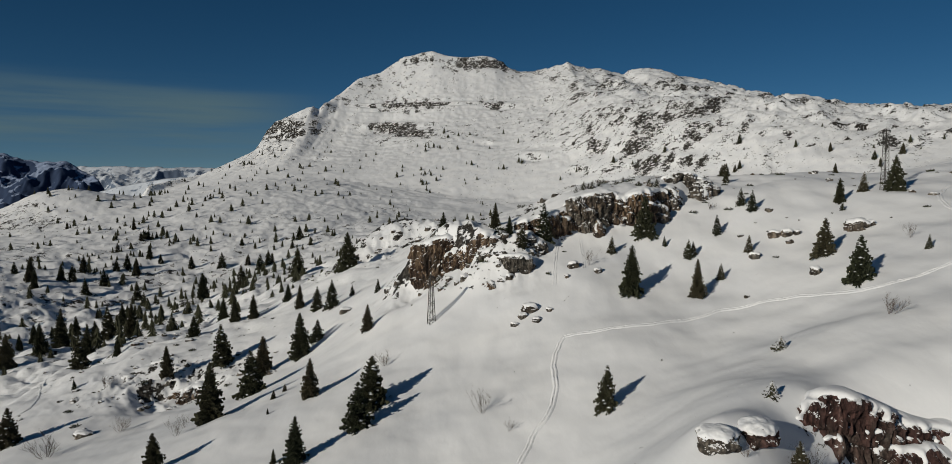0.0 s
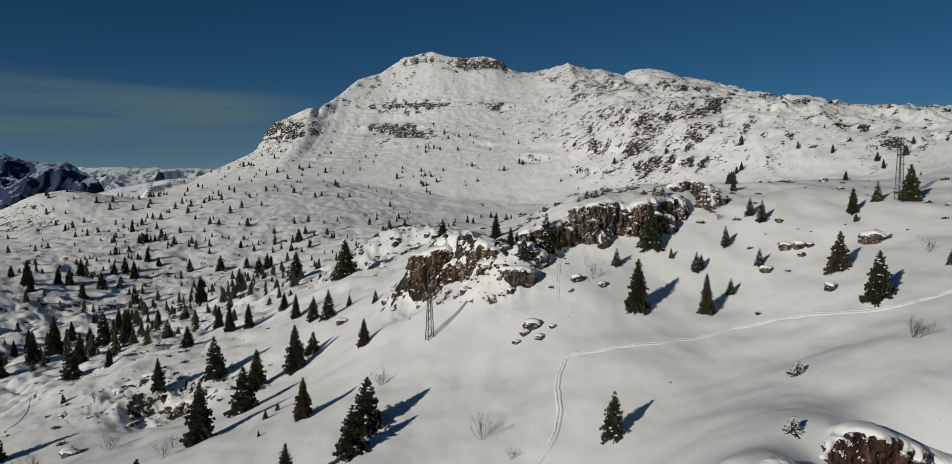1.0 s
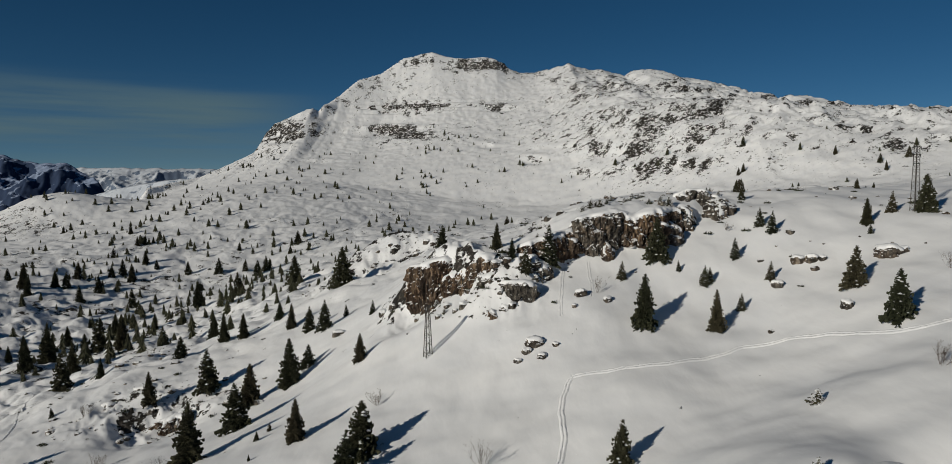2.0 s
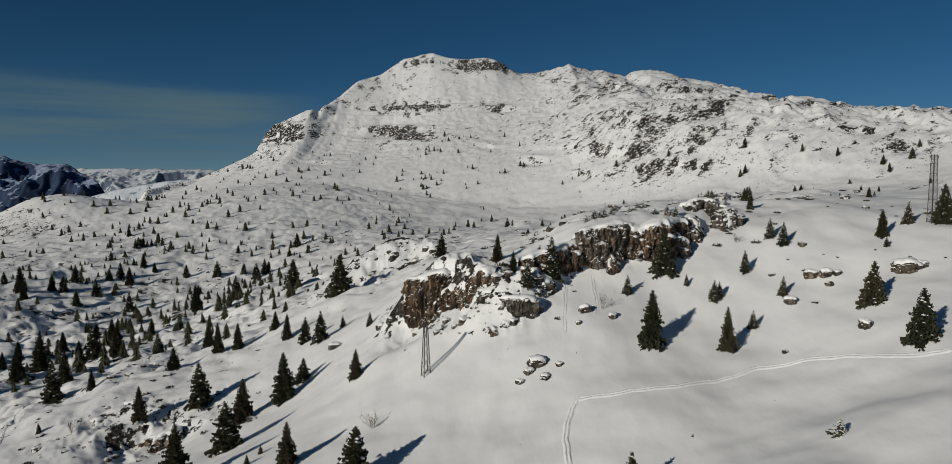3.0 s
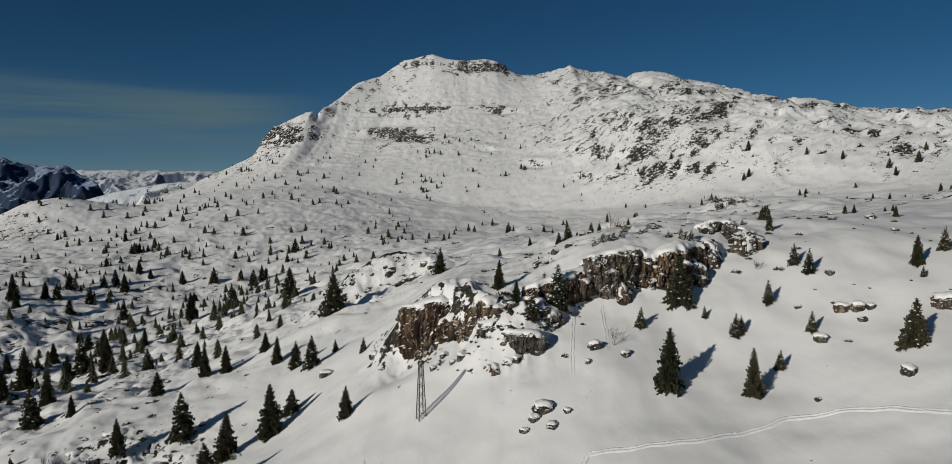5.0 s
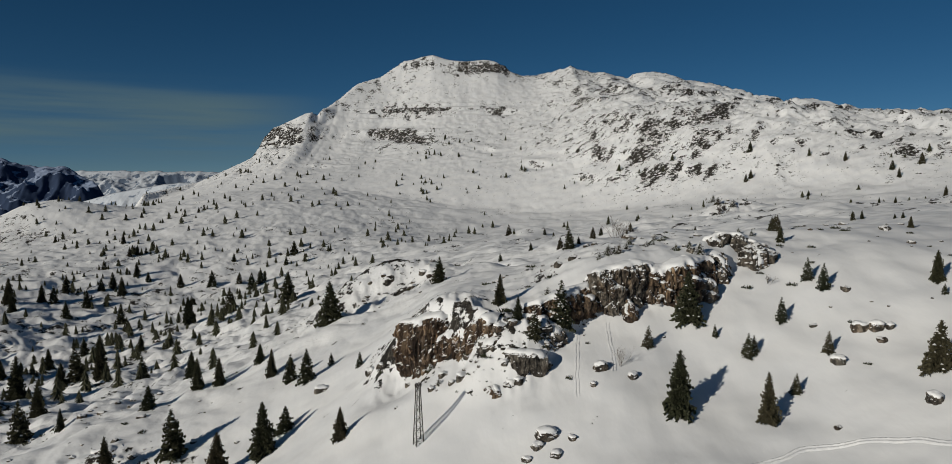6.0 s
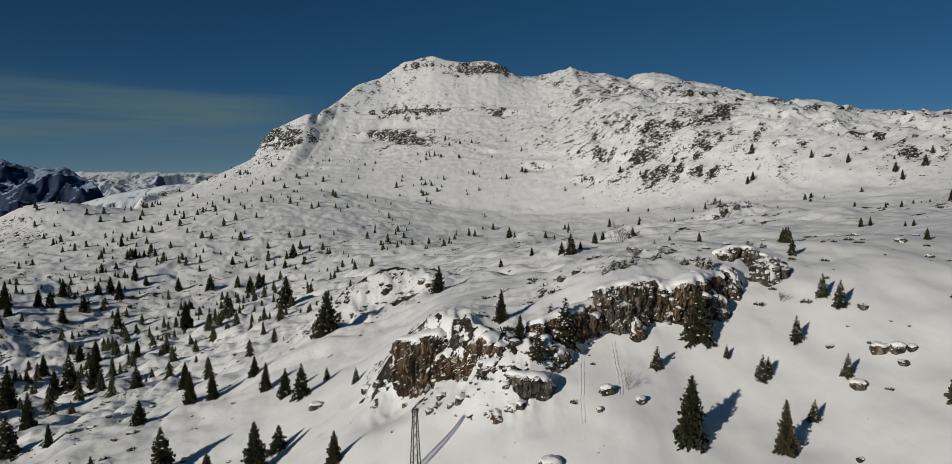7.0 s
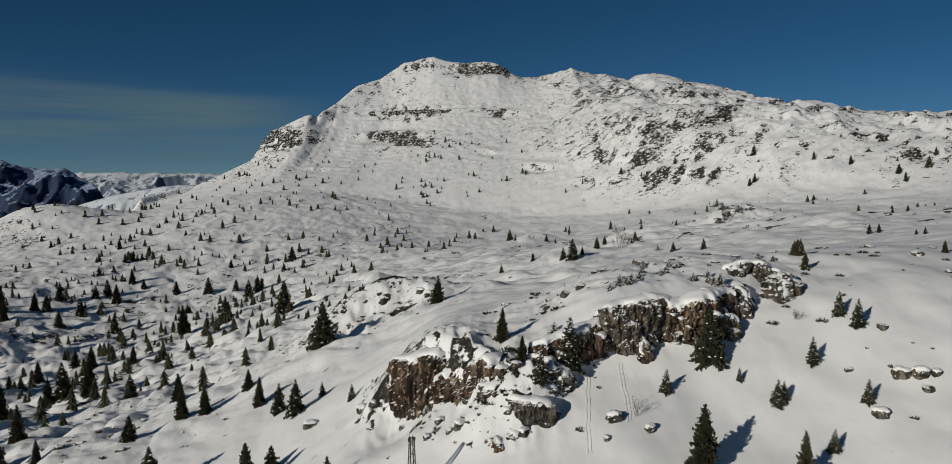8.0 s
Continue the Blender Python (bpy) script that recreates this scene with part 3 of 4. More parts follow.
YOUNG_SPRUCES = [(48.5, 141.6, 4.0), (57.0, 145.8, 4.4), (56.1, 149.5, 3.9), (26.99, 140.02, 3.49), (40.9, 135.6, 3.8), (42.1, 136.2, 2.9),
    (44.1, 126.3, 3.0), (51.1, 131.7, 3.3), (37.8, 140.9, 2.1), (13.9, 145.1, 7.8), (9.29, 141.22, 4.69), (79.0, 144.1, 4.2),
    (-34.9, 197.9, 3.3), (-25.8, 184.5, 3.4), (69.6, 108.0, 2.3), (71.3, 137.3, 1.8)]
plant(YOUNG_SPRUCES, (4,))
WEST_SPRUCES = [(-125.1, 219.4, 11.5), (-140.5, 252.0, 11.9), (-186.1, 341.1, 12.2), (-244.5, 426.8, 11.2), (-173.4, 291.3, 16.8), (-172.8, 276.8, 11.9),
    (-251.4, 396.8, 10.7), (-250.4, 382.4, 9.0), (-166.2, 246.1, 12.9), (-108.2, 210.2, 5.9), (-181.2, 344.4, 15.6), (-240.6, 456.5, 11.1),
    (-167.9, 341.3, 16.4), (-228.5, 451.4, 14.2), (-136.7, 314.2, 9.6), (-83.8, 207.5, 6.2), (-201.7, 447.9, 10.1), (-272.5, 563.7, 14.2),
    (-254.6, 536.9, 11.2), (-206.4, 529.9, 18.9), (-355.0, 563.2, 16.2), (-343.9, 597.9, 14.0), (-317.1, 597.9, 14.5), (-313.4, 562.6, 13.2),
    (-252.1, 465.4, 6.5), (-183.3, 549.4, 17.7), (-101.4, 175.3, 2.5), (-35.1, 127.5, 1.6), (-36.0, 123.4, 1.7), (-34.3, 114.1, 1.1)]
plant(WEST_SPRUCES, (0, 1, 2, 3))
FAR_WEST_SPRUCES = [(-375.0, 978.1, 7.6), (-455.3, 985.6, 7.6), (-404.3, 934.0, 6.4), (-343.9, 868.4, 6.7), (-402.1, 828.5, 11.5), (-361.1, 759.4, 10.5),
    (-356.2, 765.9, 10.6), (-353.5, 795.8, 9.6), (-243.3, 732.0, 8.9), (-195.1, 661.3, 14.3), (-200.2, 651.7, 14.1), (-215.0, 662.7, 10.9),
    (-240.5, 664.9, 14.4), (-271.9, 671.3, 12.2), (-318.1, 685.4, 13.1), (-308.4, 637.2, 16.0), (-323.9, 652.2, 14.1), (-328.9, 642.0, 11.7),
    (-361.9, 710.0, 9.8), (-304.6, 678.6, 8.8), (-367.1, 578.1, 20.6), (-399.5, 607.2, 10.5), (-352.9, 596.4, 14.5), (-348.9, 623.9, 15.7),
    (-233.7, 602.0, 8.4), (-42.7, 234.9, 12.8), (-124.2, 489.6, 21.2), (-186.0, 713.0, 8.6), (-187.6, 749.8, 14.3), (-513.3, 884.8, 9.2)]
plant(FAR_WEST_SPRUCES, (0, 1, 3))
DWARF_PINES = [(39.25, 89.63, 1.89), (29.9, 70.0, 1.7), (22.6, 159.1, 1.4), (24.4, 160.3, 1.9), (26.4, 160.5, 1.9), (28.5, 164.1, 1.3),
    (31.5, 175.2, 1.4), (35.7, 171.9, 1.4), (32.4, 164.6, 1.3), (39.1, 159.7, 1.5), (39.8, 155.8, 2.4), (51.2, 161.1, 2.4),
    (12.5, 153.1, 1.8), (-8.1, 153.6, 1.5), (-6.1, 144.4, 1.1), (55.7, 180.6, 1.4), (57.2, 177.1, 1.3), (36.9, 160.5, 1.2),
    (81.9, 361.7, 2.6), (31.0, 173.6, 1.2), (36.6, 169.5, 1.0), (24.6, 162.8, 1.5), (25.7, 161.0, 1.4), (221.7, 682.1, 7.0),
    (231.8, 672.2, 6.9), (274.7, 856.2, 8.9)]
plant(DWARF_PINES, (5,), 2.3, "low dark dwarf pine half buried in snow")
PLATEAU_SPRUCES = [(62.7, 178.8, 3.3), (-11.2, 240.0, 8.1), (62.9, 179.2, 3.1), (59.7, 169.0, 3.3), (44.9, 374.2, 10.2), (41.1, 379.0, 5.9),
    (50.4, 380.5, 3.9), (59.7, 394.3, 5.6), (71.7, 439.5, 4.9), (85.5, 424.4, 4.4), (85.1, 347.4, 4.4), (90.5, 323.2, 4.6),
    (62.1, 178.9, 3.1), (63.2, 178.6, 3.4), (134.6, 283.5, 3.6), (138.8, 285.2, 3.4), (128.2, 247.3, 1.7), (129.4, 245.1, 2.1),
    (88.4, 174.3, 2.5), (27.5, 391.4, 4.3), (11.4, 378.8, 4.1), (82.4, 418.9, 3.0), (191.6, 367.8, 2.9), (228.0, 416.3, 3.8)]
plant(PLATEAU_SPRUCES, (0, 1, 3))
FOOT_SPRUCES = [(421.9, 844.7, 10.6), (351.5, 946.5, 12.7), (314.3, 505.6, 8.3), (35.1, 819.9, 12.8), (55.9, 616.9, 6.0), (98.9, 468.3, 3.4),
    (60.6, 592.2, 3.8), (324.2, 886.5, 9.3), (330.8, 888.7, 11.0), (350.6, 780.8, 6.3), (444.1, 790.5, 10.5), (438.9, 768.8, 10.2),
    (472.7, 785.6, 12.1)]
plant(FOOT_SPRUCES, (0, 1, 3))


# the thousands of small spruces out on the plateau and the mountain's foot
def far_woods():
    rnd = np.random.RandomState(7)
    n = 16000
    az, d = np.radians(rnd.uniform(-40, 40, n)), np.exp(rnd.uniform(math.log(240), math.log(1650), n))
    x, y = d * np.sin(az), d * np.cos(az)
    z = lay(x, y)[0]
    west = ease((-(x / y) + 0.05) / 0.5)
    grove = fractal(x, y, 120, 3, 91)
    chance = 0.17 * west * ease((d - 240) / 330) * ease((1250 - d) / 400) + 0.15 * ease((d - 1020) / 160) * ease((0.25 - x / y) / 0.2) + 0.035 * ease((d - 600) / 200)
    chance = chance * (0.3 + 1.4 * ease(0.5 + 2.2 * grove)) * ease((170 - z) / 170)
    keep = rnd.rand(n) < chance
    verts, faces = [], []
    shapes = [small_spruce(50 + k, 0.25 + 0.03 * k) for k in range(6)]
    shapes = [(np.array(v), f) for v, f in shapes]
    for a, b, c, t in zip(x[keep], y[keep], z[keep], rnd.rand(int(keep.sum()))):
        v, f = shapes[int(t * 6)]
        h = 3.6 + 7.0 * (t * 7.31 % 1.0) ** 1.5
        k, turn = len(verts), t * 40
        cs, sn = math.cos(turn) * h, math.sin(turn) * h
        verts += [(a + cs * p[0] - sn * p[1], b + sn * p[0] + cs * p[1], c - 0.2 + h * p[2]) for p in v]
        faces += [tuple(k + i for i in q) for q in f]
    ob = mesh_object("far_woods", verts, faces, NEEDLES)
    return tagged(ob, "scattered dark spruces far out on the snowy plateau", "woods", kind="stuff"), int(keep.sum())


woods, count = far_woods()

# ---------------------------------------------------------------- crags and boulders
def lattice3(p, seed):
    """Gradient noise in space, about -1 to 1, at the points p (n, 3)."""
    i = np.floor(p).astype(np.int64)
    f = p - i
    u = f * f * f * (f * (f * 6 - 15) + 10)
    total = 0
    for a in (0, 1):
        for b in (0, 1):
            for c in (0, 1):
                n = ((i[:, 0] + a) * 374761393 + (i[:, 1] + b) * 668265263 + (i[:, 2] + c) * 2147483647 + seed * 1442695041) & 0xFFFFFFFF
                n = ((n ^ (n >> 13)) * 1274126177) & 0xFFFFFFFF
                n = ((n ^ (n >> 16)) * 2246822519) & 0xFFFFFFFF
                t, s = (n & 0xFFFF) * (2 * math.pi / 65536), ((n >> 16) & 0xFFFF) / 32767.5 - 1
                r = np.sqrt(np.maximum(0, 1 - s * s))
                dot = r * np.cos(t) * (f[:, 0] - a) + r * np.sin(t) * (f[:, 1] - b) + s * (f[:, 2] - c)
                w = (u[:, 0] if a else 1 - u[:, 0]) * (u[:, 1] if b else 1 - u[:, 1]) * (u[:, 2] if c else 1 - u[:, 2])
                total = total + w * dot
    return 1.5 * total


def fractal3(p, size, octaves, seed, ridged=False):
    total, amp, norm = 0, 1.0, 0
    q = p / np.array(size, float)
    for k in range(octaves):
        n = lattice3(q * 2**k + 13.7 * k, seed + k)
        total = total + amp * (1 - 2 * np.abs(n) if ridged else n)
        norm, amp = norm + amp, amp * 0.5
    return total / norm


def cells3(p, size, seed):
    """Cracked blocks: distance to the nearest joint and a level for each block, both about 0 to 1."""
    q = p / np.array(size, float)
    i = np.floor(q).astype(np.int64)
    best, second, level = np.full(len(q), 9.0), np.full(len(q), 9.0), np.zeros(len(q))
    for a in (-1, 0, 1):
        for b in (-1, 0, 1):
            for c in (-1, 0, 1):
                j = i + np.array((a, b, c))
                n = (j[:, 0] * 374761393 + j[:, 1] * 668265263 + j[:, 2] * 2147483647 + seed * 1442695041) & 0xFFFFFFFF
                n = ((n ^ (n >> 13)) * 1274126177) & 0xFFFFFFFF
                n = ((n ^ (n >> 16)) * 2246822519) & 0xFFFFFFFF
                site = j + np.stack([(n & 1023), (n >> 10) & 1023, (n >> 20) & 1023], 1) / 1023
                d = np.linalg.norm(q - site, axis=1)
                nearer = d < best
                second = np.where(nearer, best, np.minimum(second, d))
                level = np.where(nearer, ((n >> 5) & 255) / 255, level)
                best = np.where(nearer, d, best)
    return np.minimum(1, second - best), level


def even_line(rows, step):
    """Rows of numbers along a line, smoothed and spaced evenly by their first two."""
    rows = np.array(rows, float)
    run = np.concatenate([[0], np.cumsum(np.hypot(*np.diff(rows[:, :2], axis=0).T))])
    s = np.linspace(0, run[-1], max(8, int(run[-1] / step)))
    out = np.stack([np.interp(s, run, c) for c in rows.T], 1)
    for _ in range(max(1, int(0.7 / step))):
        out[1:-1] = 0.25 * out[:-2] + 0.5 * out[1:-1] + 0.25 * out[2:]
    return out


def smoothed(g, times):
    g = g.copy()
    for _ in range(times):
        g[1:-1] = 0.25 * g[:-2] + 0.5 * g[1:-1] + 0.25 * g[2:]
        g[:, 1:-1] = 0.25 * g[:, :-2] + 0.5 * g[:, 1:-1] + 0.25 * g[:, 2:]
    return g


def normals(g):
    n = np.cross(np.gradient(g, axis=0), np.gradient(g, axis=1))
    return n / (np.linalg.norm(n, axis=2, keepdims=True) + 1e-9)


def outcrop(name, label, seed, spine, mat, depth=5.0, under=0.0, lean=0.0, crown=0.6, rough=1.0, thick=0.7, drift=0.55, patches=0.35, step=0.2):
    """A face of bedded limestone along a spine of (x, y, foot, brow), its back sinking into the hill, and the snow that lies on it.
    under: how far the foot is cut back; lean: how far the brow leans back; drift: how flat it must be for snow to lie."""
    line = even_line(spine, step)
    d = np.gradient(line[:, :2], axis=0)
    d = smoothed((d / np.linalg.norm(d, axis=1)[:, None])[:, None, :].repeat(3, 1), 10)[:, 1]
    d /= np.linalg.norm(d, axis=1)[:, None]
    front = np.stack([d[:, 1], -d[:, 0]], 1)
    low, top = line[:, 2] - 2.0, line[:, 3] - 0.75
    wall = np.linspace(0, 1, max(8, int(float((top - low).max()) / step)))
    back = np.linspace(0, 1, max(8, int(depth / (step * 1.3))))[1:]
    f = np.concatenate([wall, np.ones(len(back))])[None, :]
    s = np.concatenate([np.zeros(len(wall)), back])[None, :]
    z = low[:, None] + (top - low)[:, None] * f + 0.5 * crown * np.sin(np.pi * np.minimum(1, s * 1.2)) - ((top - low)[:, None] + 1) * s**5
    out = -under * (1 - f) ** 1.6 - lean * f**2 - depth * s + 0.25 * np.sin(np.pi * f)
    g = np.stack([line[:, 0, None] + front[:, 0, None] * out, line[:, 1, None] + front[:, 1, None] * out, z], 2)
    g = smoothed(g, int(0.9 / step))
    n = normals(g)
    p = g.reshape(-1, 3) + seed * 11.3
    joint, level = cells3(p + 0.5 * fractal3(p, 2.0, 2, seed)[:, None], (1.5, 1.5, 2.8), seed)
    push = 1.9 * fractal3(p, (4.2, 4.2, 6.0), 2, seed + 3) + 0.8 * fractal3(p, (1.2, 1.2, 5.0), 4, seed + 5, True) + 1.1 * np.minimum(0.3, joint) + 0.9 * level
    push = push + 0.4 * fractal3(p, (0.6, 0.6, 1.3), 2, seed + 9, True) + 0.25 * fractal3(p, (7, 7, 0.9), 2, seed + 7, True)
    calm = (1 - 0.8 * ease(s / (0.9 / depth))) * np.ones_like(z)
    rock = g + n * np.array((1, 1, 0.4)) * ((push - 0.85) * rough).reshape(z.shape)[:, :, None] * calm[:, :, None]
    blanket = smoothed(rock, int(1.6 / step))
    flat = normals(smoothed(rock, int(0.5 / step)))[:, :, 2]
    soft = fractal3(p, 2.4, 4, seed + 15).reshape(flat.shape)
    lying = ease((flat + 1.3 * patches * soft + 0.10 - drift) / 0.3)
    lying = np.maximum(lying, 1 - calm)
    blanket = blanket + n * (lying * 0.62 * thick * (1 + 0.9 * soft) - 0.75 * (1 - lying) * max(0.6, rough))[:, :, None] + np.array((0, 0, 0.15)) * lying[:, :, None]
    blanket = smoothed(blanket, 3)
    nu, nv = g.shape[:2]
    faces = [(i * nv + j, (i + 1) * nv + j, (i + 1) * nv + j + 1, i * nv + j + 1) for i in range(nu - 1) for j in range(nv - 1)]
    root = new(name)
    mx, my = float(line[:, 0].mean()), float(line[:, 1].mean())
    foot = np.array((mx, my, height(mx, my)))
    root.matrix_world = pose(*foot)
    mesh_object("rock", rock.reshape(-1, 3) - foot, faces, mat, root)
    mesh_object("snow_cap", blanket.reshape(-1, 3) - foot, faces, SNOW, root, "thick rounded blanket of snow", smooth=True)
    return tagged(root, label, "rock")


def ball(level):
    bm = bmesh.new()
    bmesh.ops.create_icosphere(bm, subdivisions=level, radius=1.0)
    bm.verts.ensure_lookup_table()
    co, faces = np.array([v.co[:] for v in bm.verts]), [tuple(v.index for v in f.verts) for f in bm.faces]
    bm.free()
    return co, faces


BALLS = {k: ball(k) for k in (2, 4, 5)}


def stone_shape(seed, a, b, h, level):
    """Points of a chipped boulder of half-length a, half-depth b and height h, its outward normals and its faces."""
    co, faces = BALLS[level]
    square = co * (np.abs(co) ** 3).sum(1)[:, None] ** (-1 / 3) * 0.93
    p = square * 1.6 + seed * 7.7
    joint, flat = cells3(p + 0.3 * fractal3(p, 1.0, 2, seed)[:, None], (1.0, 1.0, 1.1), seed)
    k = 1 + 0.42 * fractal3(p, 1.3, 2, seed + 2) + 0.16 * flat + 0.22 * np.minimum(0.25, joint) + 0.08 * fractal3(p, (0.3, 0.3, 0.5), 3, seed + 4, True) - 0.12
    q = square * k[:, None] * np.array((a, b, h))
    q[:, 2] = np.maximum(q[:, 2], -0.7 * h)
    n = co / np.array((a, b, h))
    return q, n / np.linalg.norm(n, axis=1)[:, None], faces


def stone(seed, a, b, h):
    """A small chipped stone for strewing."""
    q, _, faces = stone_shape(seed, a, b, h, 2)
    return [tuple(v) for v in q], faces


def snowy_boulder(label, seed, x, y, a, b, h, turn, mat, level=4, thick=0.3):
    root = new("boulder")
    root.matrix_world = pose(x, y, height(x, y) + 0.1 * h, 0, 0, turn)
    q, n, faces = stone_shape(seed, a, b, h, level)
    mesh_object("rock", q, faces, mat, root)
    soft = fractal3(n * 1.4 + seed, 1.0, 3, seed + 8)
    lying = ease((n[:, 2] + 0.45 * soft - 0.28) / 0.35)
    cover = q * 0.6 + 0.4 * n * np.array((a, b, h)) + n * (lying * thick * (1 + 0.5 * soft) - 0.4 * a * (1 - lying))[:, None]
    mesh_object("snow_cap", cover, faces, SNOW, root, "rounded cap of snow", smooth=True)
    return tagged(root, label, "rock", "boulders on the slope")


# the spur: a bulging bluff, a pillar against it and a block at its foot
outcrop("limestone_crag", "large rust-brown limestone bluff bulging from the snow", 21, [(-15.0, 169.5, -21, -17), (-16.3, 166, -22.5, -15.2), (-15.0, 161.5, -23, -13.6), (-12.0, 157.0, -24, -12.2), (-8.5, 155.0, -21.5, -11.3), (-5.2, 154.3, -19, -11.0), (-3.4, 155.2, -17, -11.4)], BROWN_ROCK, depth=7, under=2.2, lean=1.2, crown=1.6, thick=0.8, drift=0.52)
outcrop("limestone_crag", "grey-brown limestone pillar against the bluff", 22, [(-6.2, 155.2, -18, -14.5), (-4.6, 152.9, -18.3, -13.0), (-2.2, 150.3, -16.6, -12.1), (0.2, 147.3, -13.8, -10.4), (1.9, 145.0, -11.0, -8.9), (3.4, 144.6, -10.5, -9.4)], BROWN_ROCK, depth=5, under=-0.3, lean=0.5, crown=1.0, thick=0.9)
outcrop("limestone_crag", "dark weathered rock above the bluff", 37, [(-9.5, 165.2, -11.5, -10.8), (-7.5, 163.6, -11.0, -8.6), (-5.0, 163.2, -10.5, -8.0), (-3.0, 164.4, -9.5, -8.8)], GREY_ROCK, depth=3, crown=0.5, lean=1.2, rough=0.9, thick=0.5, drift=0.5, patches=0.6)
outcrop("limestone_crag", "dark hollow of rock in the snow slope", 41, [(0.6, 145.0, -13.6, -12.8), (2.2, 142.4, -13.6, -11.8), (4.2, 141.4, -13.6, -11.7), (5.6, 142.0, -13, -12.4)], GREY_ROCK, depth=2.6, lean=0.6, rough=0.8, thick=0.55, patches=0.5)
outcrop("limestone_crag", "grey limestone block standing on a snow slope", 23, [(5.0, 141.2, -16, -13.6), (5.3, 138.6, -16.6, -13.4), (6.6, 137.1, -17.0, -13.0), (9.2, 136.9, -18.2, -13.0), (10.4, 138.4, -18, -13.4), (10.6, 141, -16, -13.8)], GREY_ROCK, depth=3.4, under=0.4, crown=0.8, rough=0.8, thick=0.7, step=0.17)
outcrop("limestone_crag", "broken dark rock below a grey block", 24, [(3.4, 138.0, -18.5, -17.6), (4.6, 136.2, -19, -16.9), (6.4, 135.6, -19.4, -17.3), (8.8, 135.7, -19.3, -17.6), (10.0, 137, -18.6, -18.0)], GREY_ROCK, depth=2.2, lean=0.9, rough=1.2, thick=0.5, drift=0.5, patches=0.7, step=0.17)
outcrop("limestone_crag", "brown rocks poking from the foot of the spur", 42, [(0.6, 136.6, -19.6, -19.0), (1.6, 135.4, -20, -17.9), (3.2, 135.0, -20, -17.4), (4.4, 136, -19.5, -18.4)], BROWN_ROCK, depth=2.0, lean=0.9, rough=1.1, thick=0.45, drift=0.5, patches=0.7, step=0.17)
outcrop("limestone_crag", "snow-crusted rocks beside the ski tracks", 38, [(6.6, 145.0, -10, -8.9), (8.6, 142.6, -12, -8.8), (11.0, 141.2, -13.5, -9.4), (12.8, 142.0, -13.5, -10.6), (13.4, 144.2, -11.5, -9.6)], GREY_ROCK, depth=4, lean=1.8, crown=0.6, rough=1.1, thick=0.6, drift=0.42, patches=0.8)
# the wall under the brow
outcrop("limestone_crag", "low band of brown rock under the plateau's brow", 25, [(8.2, 146.6, -8.2, -7.4), (9.6, 145.0, -8.6, -6.9), (12.6, 145.2, -9.8, -6.1), (16.0, 146.8, -9.9, -5.2), (19.0, 148.2, -8.8, -4.5), (21.4, 149.6, -7.6, -4.4)], BROWN_ROCK, depth=5, under=0.5, crown=0.9, rough=1.0, thick=0.8)
outcrop("limestone_crag", "pale ribbed limestone wall under the plateau's brow", 26, [(18.6, 151.4, -6.5, -3.6), (19.8, 149.2, -7.2, -2.6), (22.0, 148.7, -7.6, -1.7), (24.6, 148.2, -8.6, -1.2), (27.6, 148.8, -6.6, -0.7), (29.0, 150.4, -6, -0.8)], GREY_ROCK, depth=6, under=0.3, crown=0.8, rough=0.95, thick=0.8)
outcrop("limestone_crag", "dark limestone wall hung with snow", 27, [(27.6, 150.8, -6.3, -1.2), (29.4, 149.5, -6.2, -1.9), (31.6, 149.2, -6.0, -2.0), (34.0, 148.8, -6.4, -0.9), (36.8, 149.3, -7.0, -0.6), (38.8, 151.4, -6.5, -0.6), (40.4, 154.5, -5.0, -0.7)], BROWN_ROCK, depth=7, under=0.5, crown=1.2, rough=1.1, thick=1.0, drift=0.48)
outcrop("limestone_crag", "thin fin of rock buried in a cone of snow", 43, [(24.6, 148.2, -8, -6.4), (25.4, 146.3, -10, -7.4), (26.4, 146.4, -10, -8.0), (26.8, 148, -8.5, -7.4)], BROWN_ROCK, depth=1.6, lean=0.8, rough=0.5, thick=0.6, drift=0.4, patches=0.5, step=0.15)
outcrop("limestone_crag", "snow-crusted boulder beside the wall", 28, [(37.4, 151.6, -7, -4.4), (38.0, 149.8, -7.4, -3.6), (39.6, 149.2, -7.4, -3.1), (41.0, 150.2, -7, -3.6), (41.2, 152.2, -6.5, -4.2)], GREY_ROCK, depth=2.6, lean=0.6, crown=0.5, rough=0.7, thick=0.6, drift=0.45, patches=0.6)
outcrop("limestone_crag", "snow-hung rocks stepping up to the plateau", 44, [(38.5, 156.0, -1.5, -0.4), (40.2, 154.2, -3.0, 0.1), (42.6, 153.4, -3.8, -0.6), (44.6, 155.0, -3.0, -0.2), (45.4, 157.5, -1.5, 0.3)], GREY_ROCK, depth=4, lean=2.0, crown=0.4, rough=1.2, thick=0.5, drift=0.42, patches=0.9)
outcrop("limestone_crag", "small grey crag on the plateau", 29, [(42.4, 163.0, 1.2, 2.6), (43.6, 161.2, 1.0, 3.3), (46.2, 160.6, 0.6, 3.6), (49.0, 160.4, 0.2, 3.5), (50.6, 161.6, 0.4, 2.8)], GREY_ROCK, depth=4, lean=0.4, crown=0.5, rough=0.9, thick=0.6)
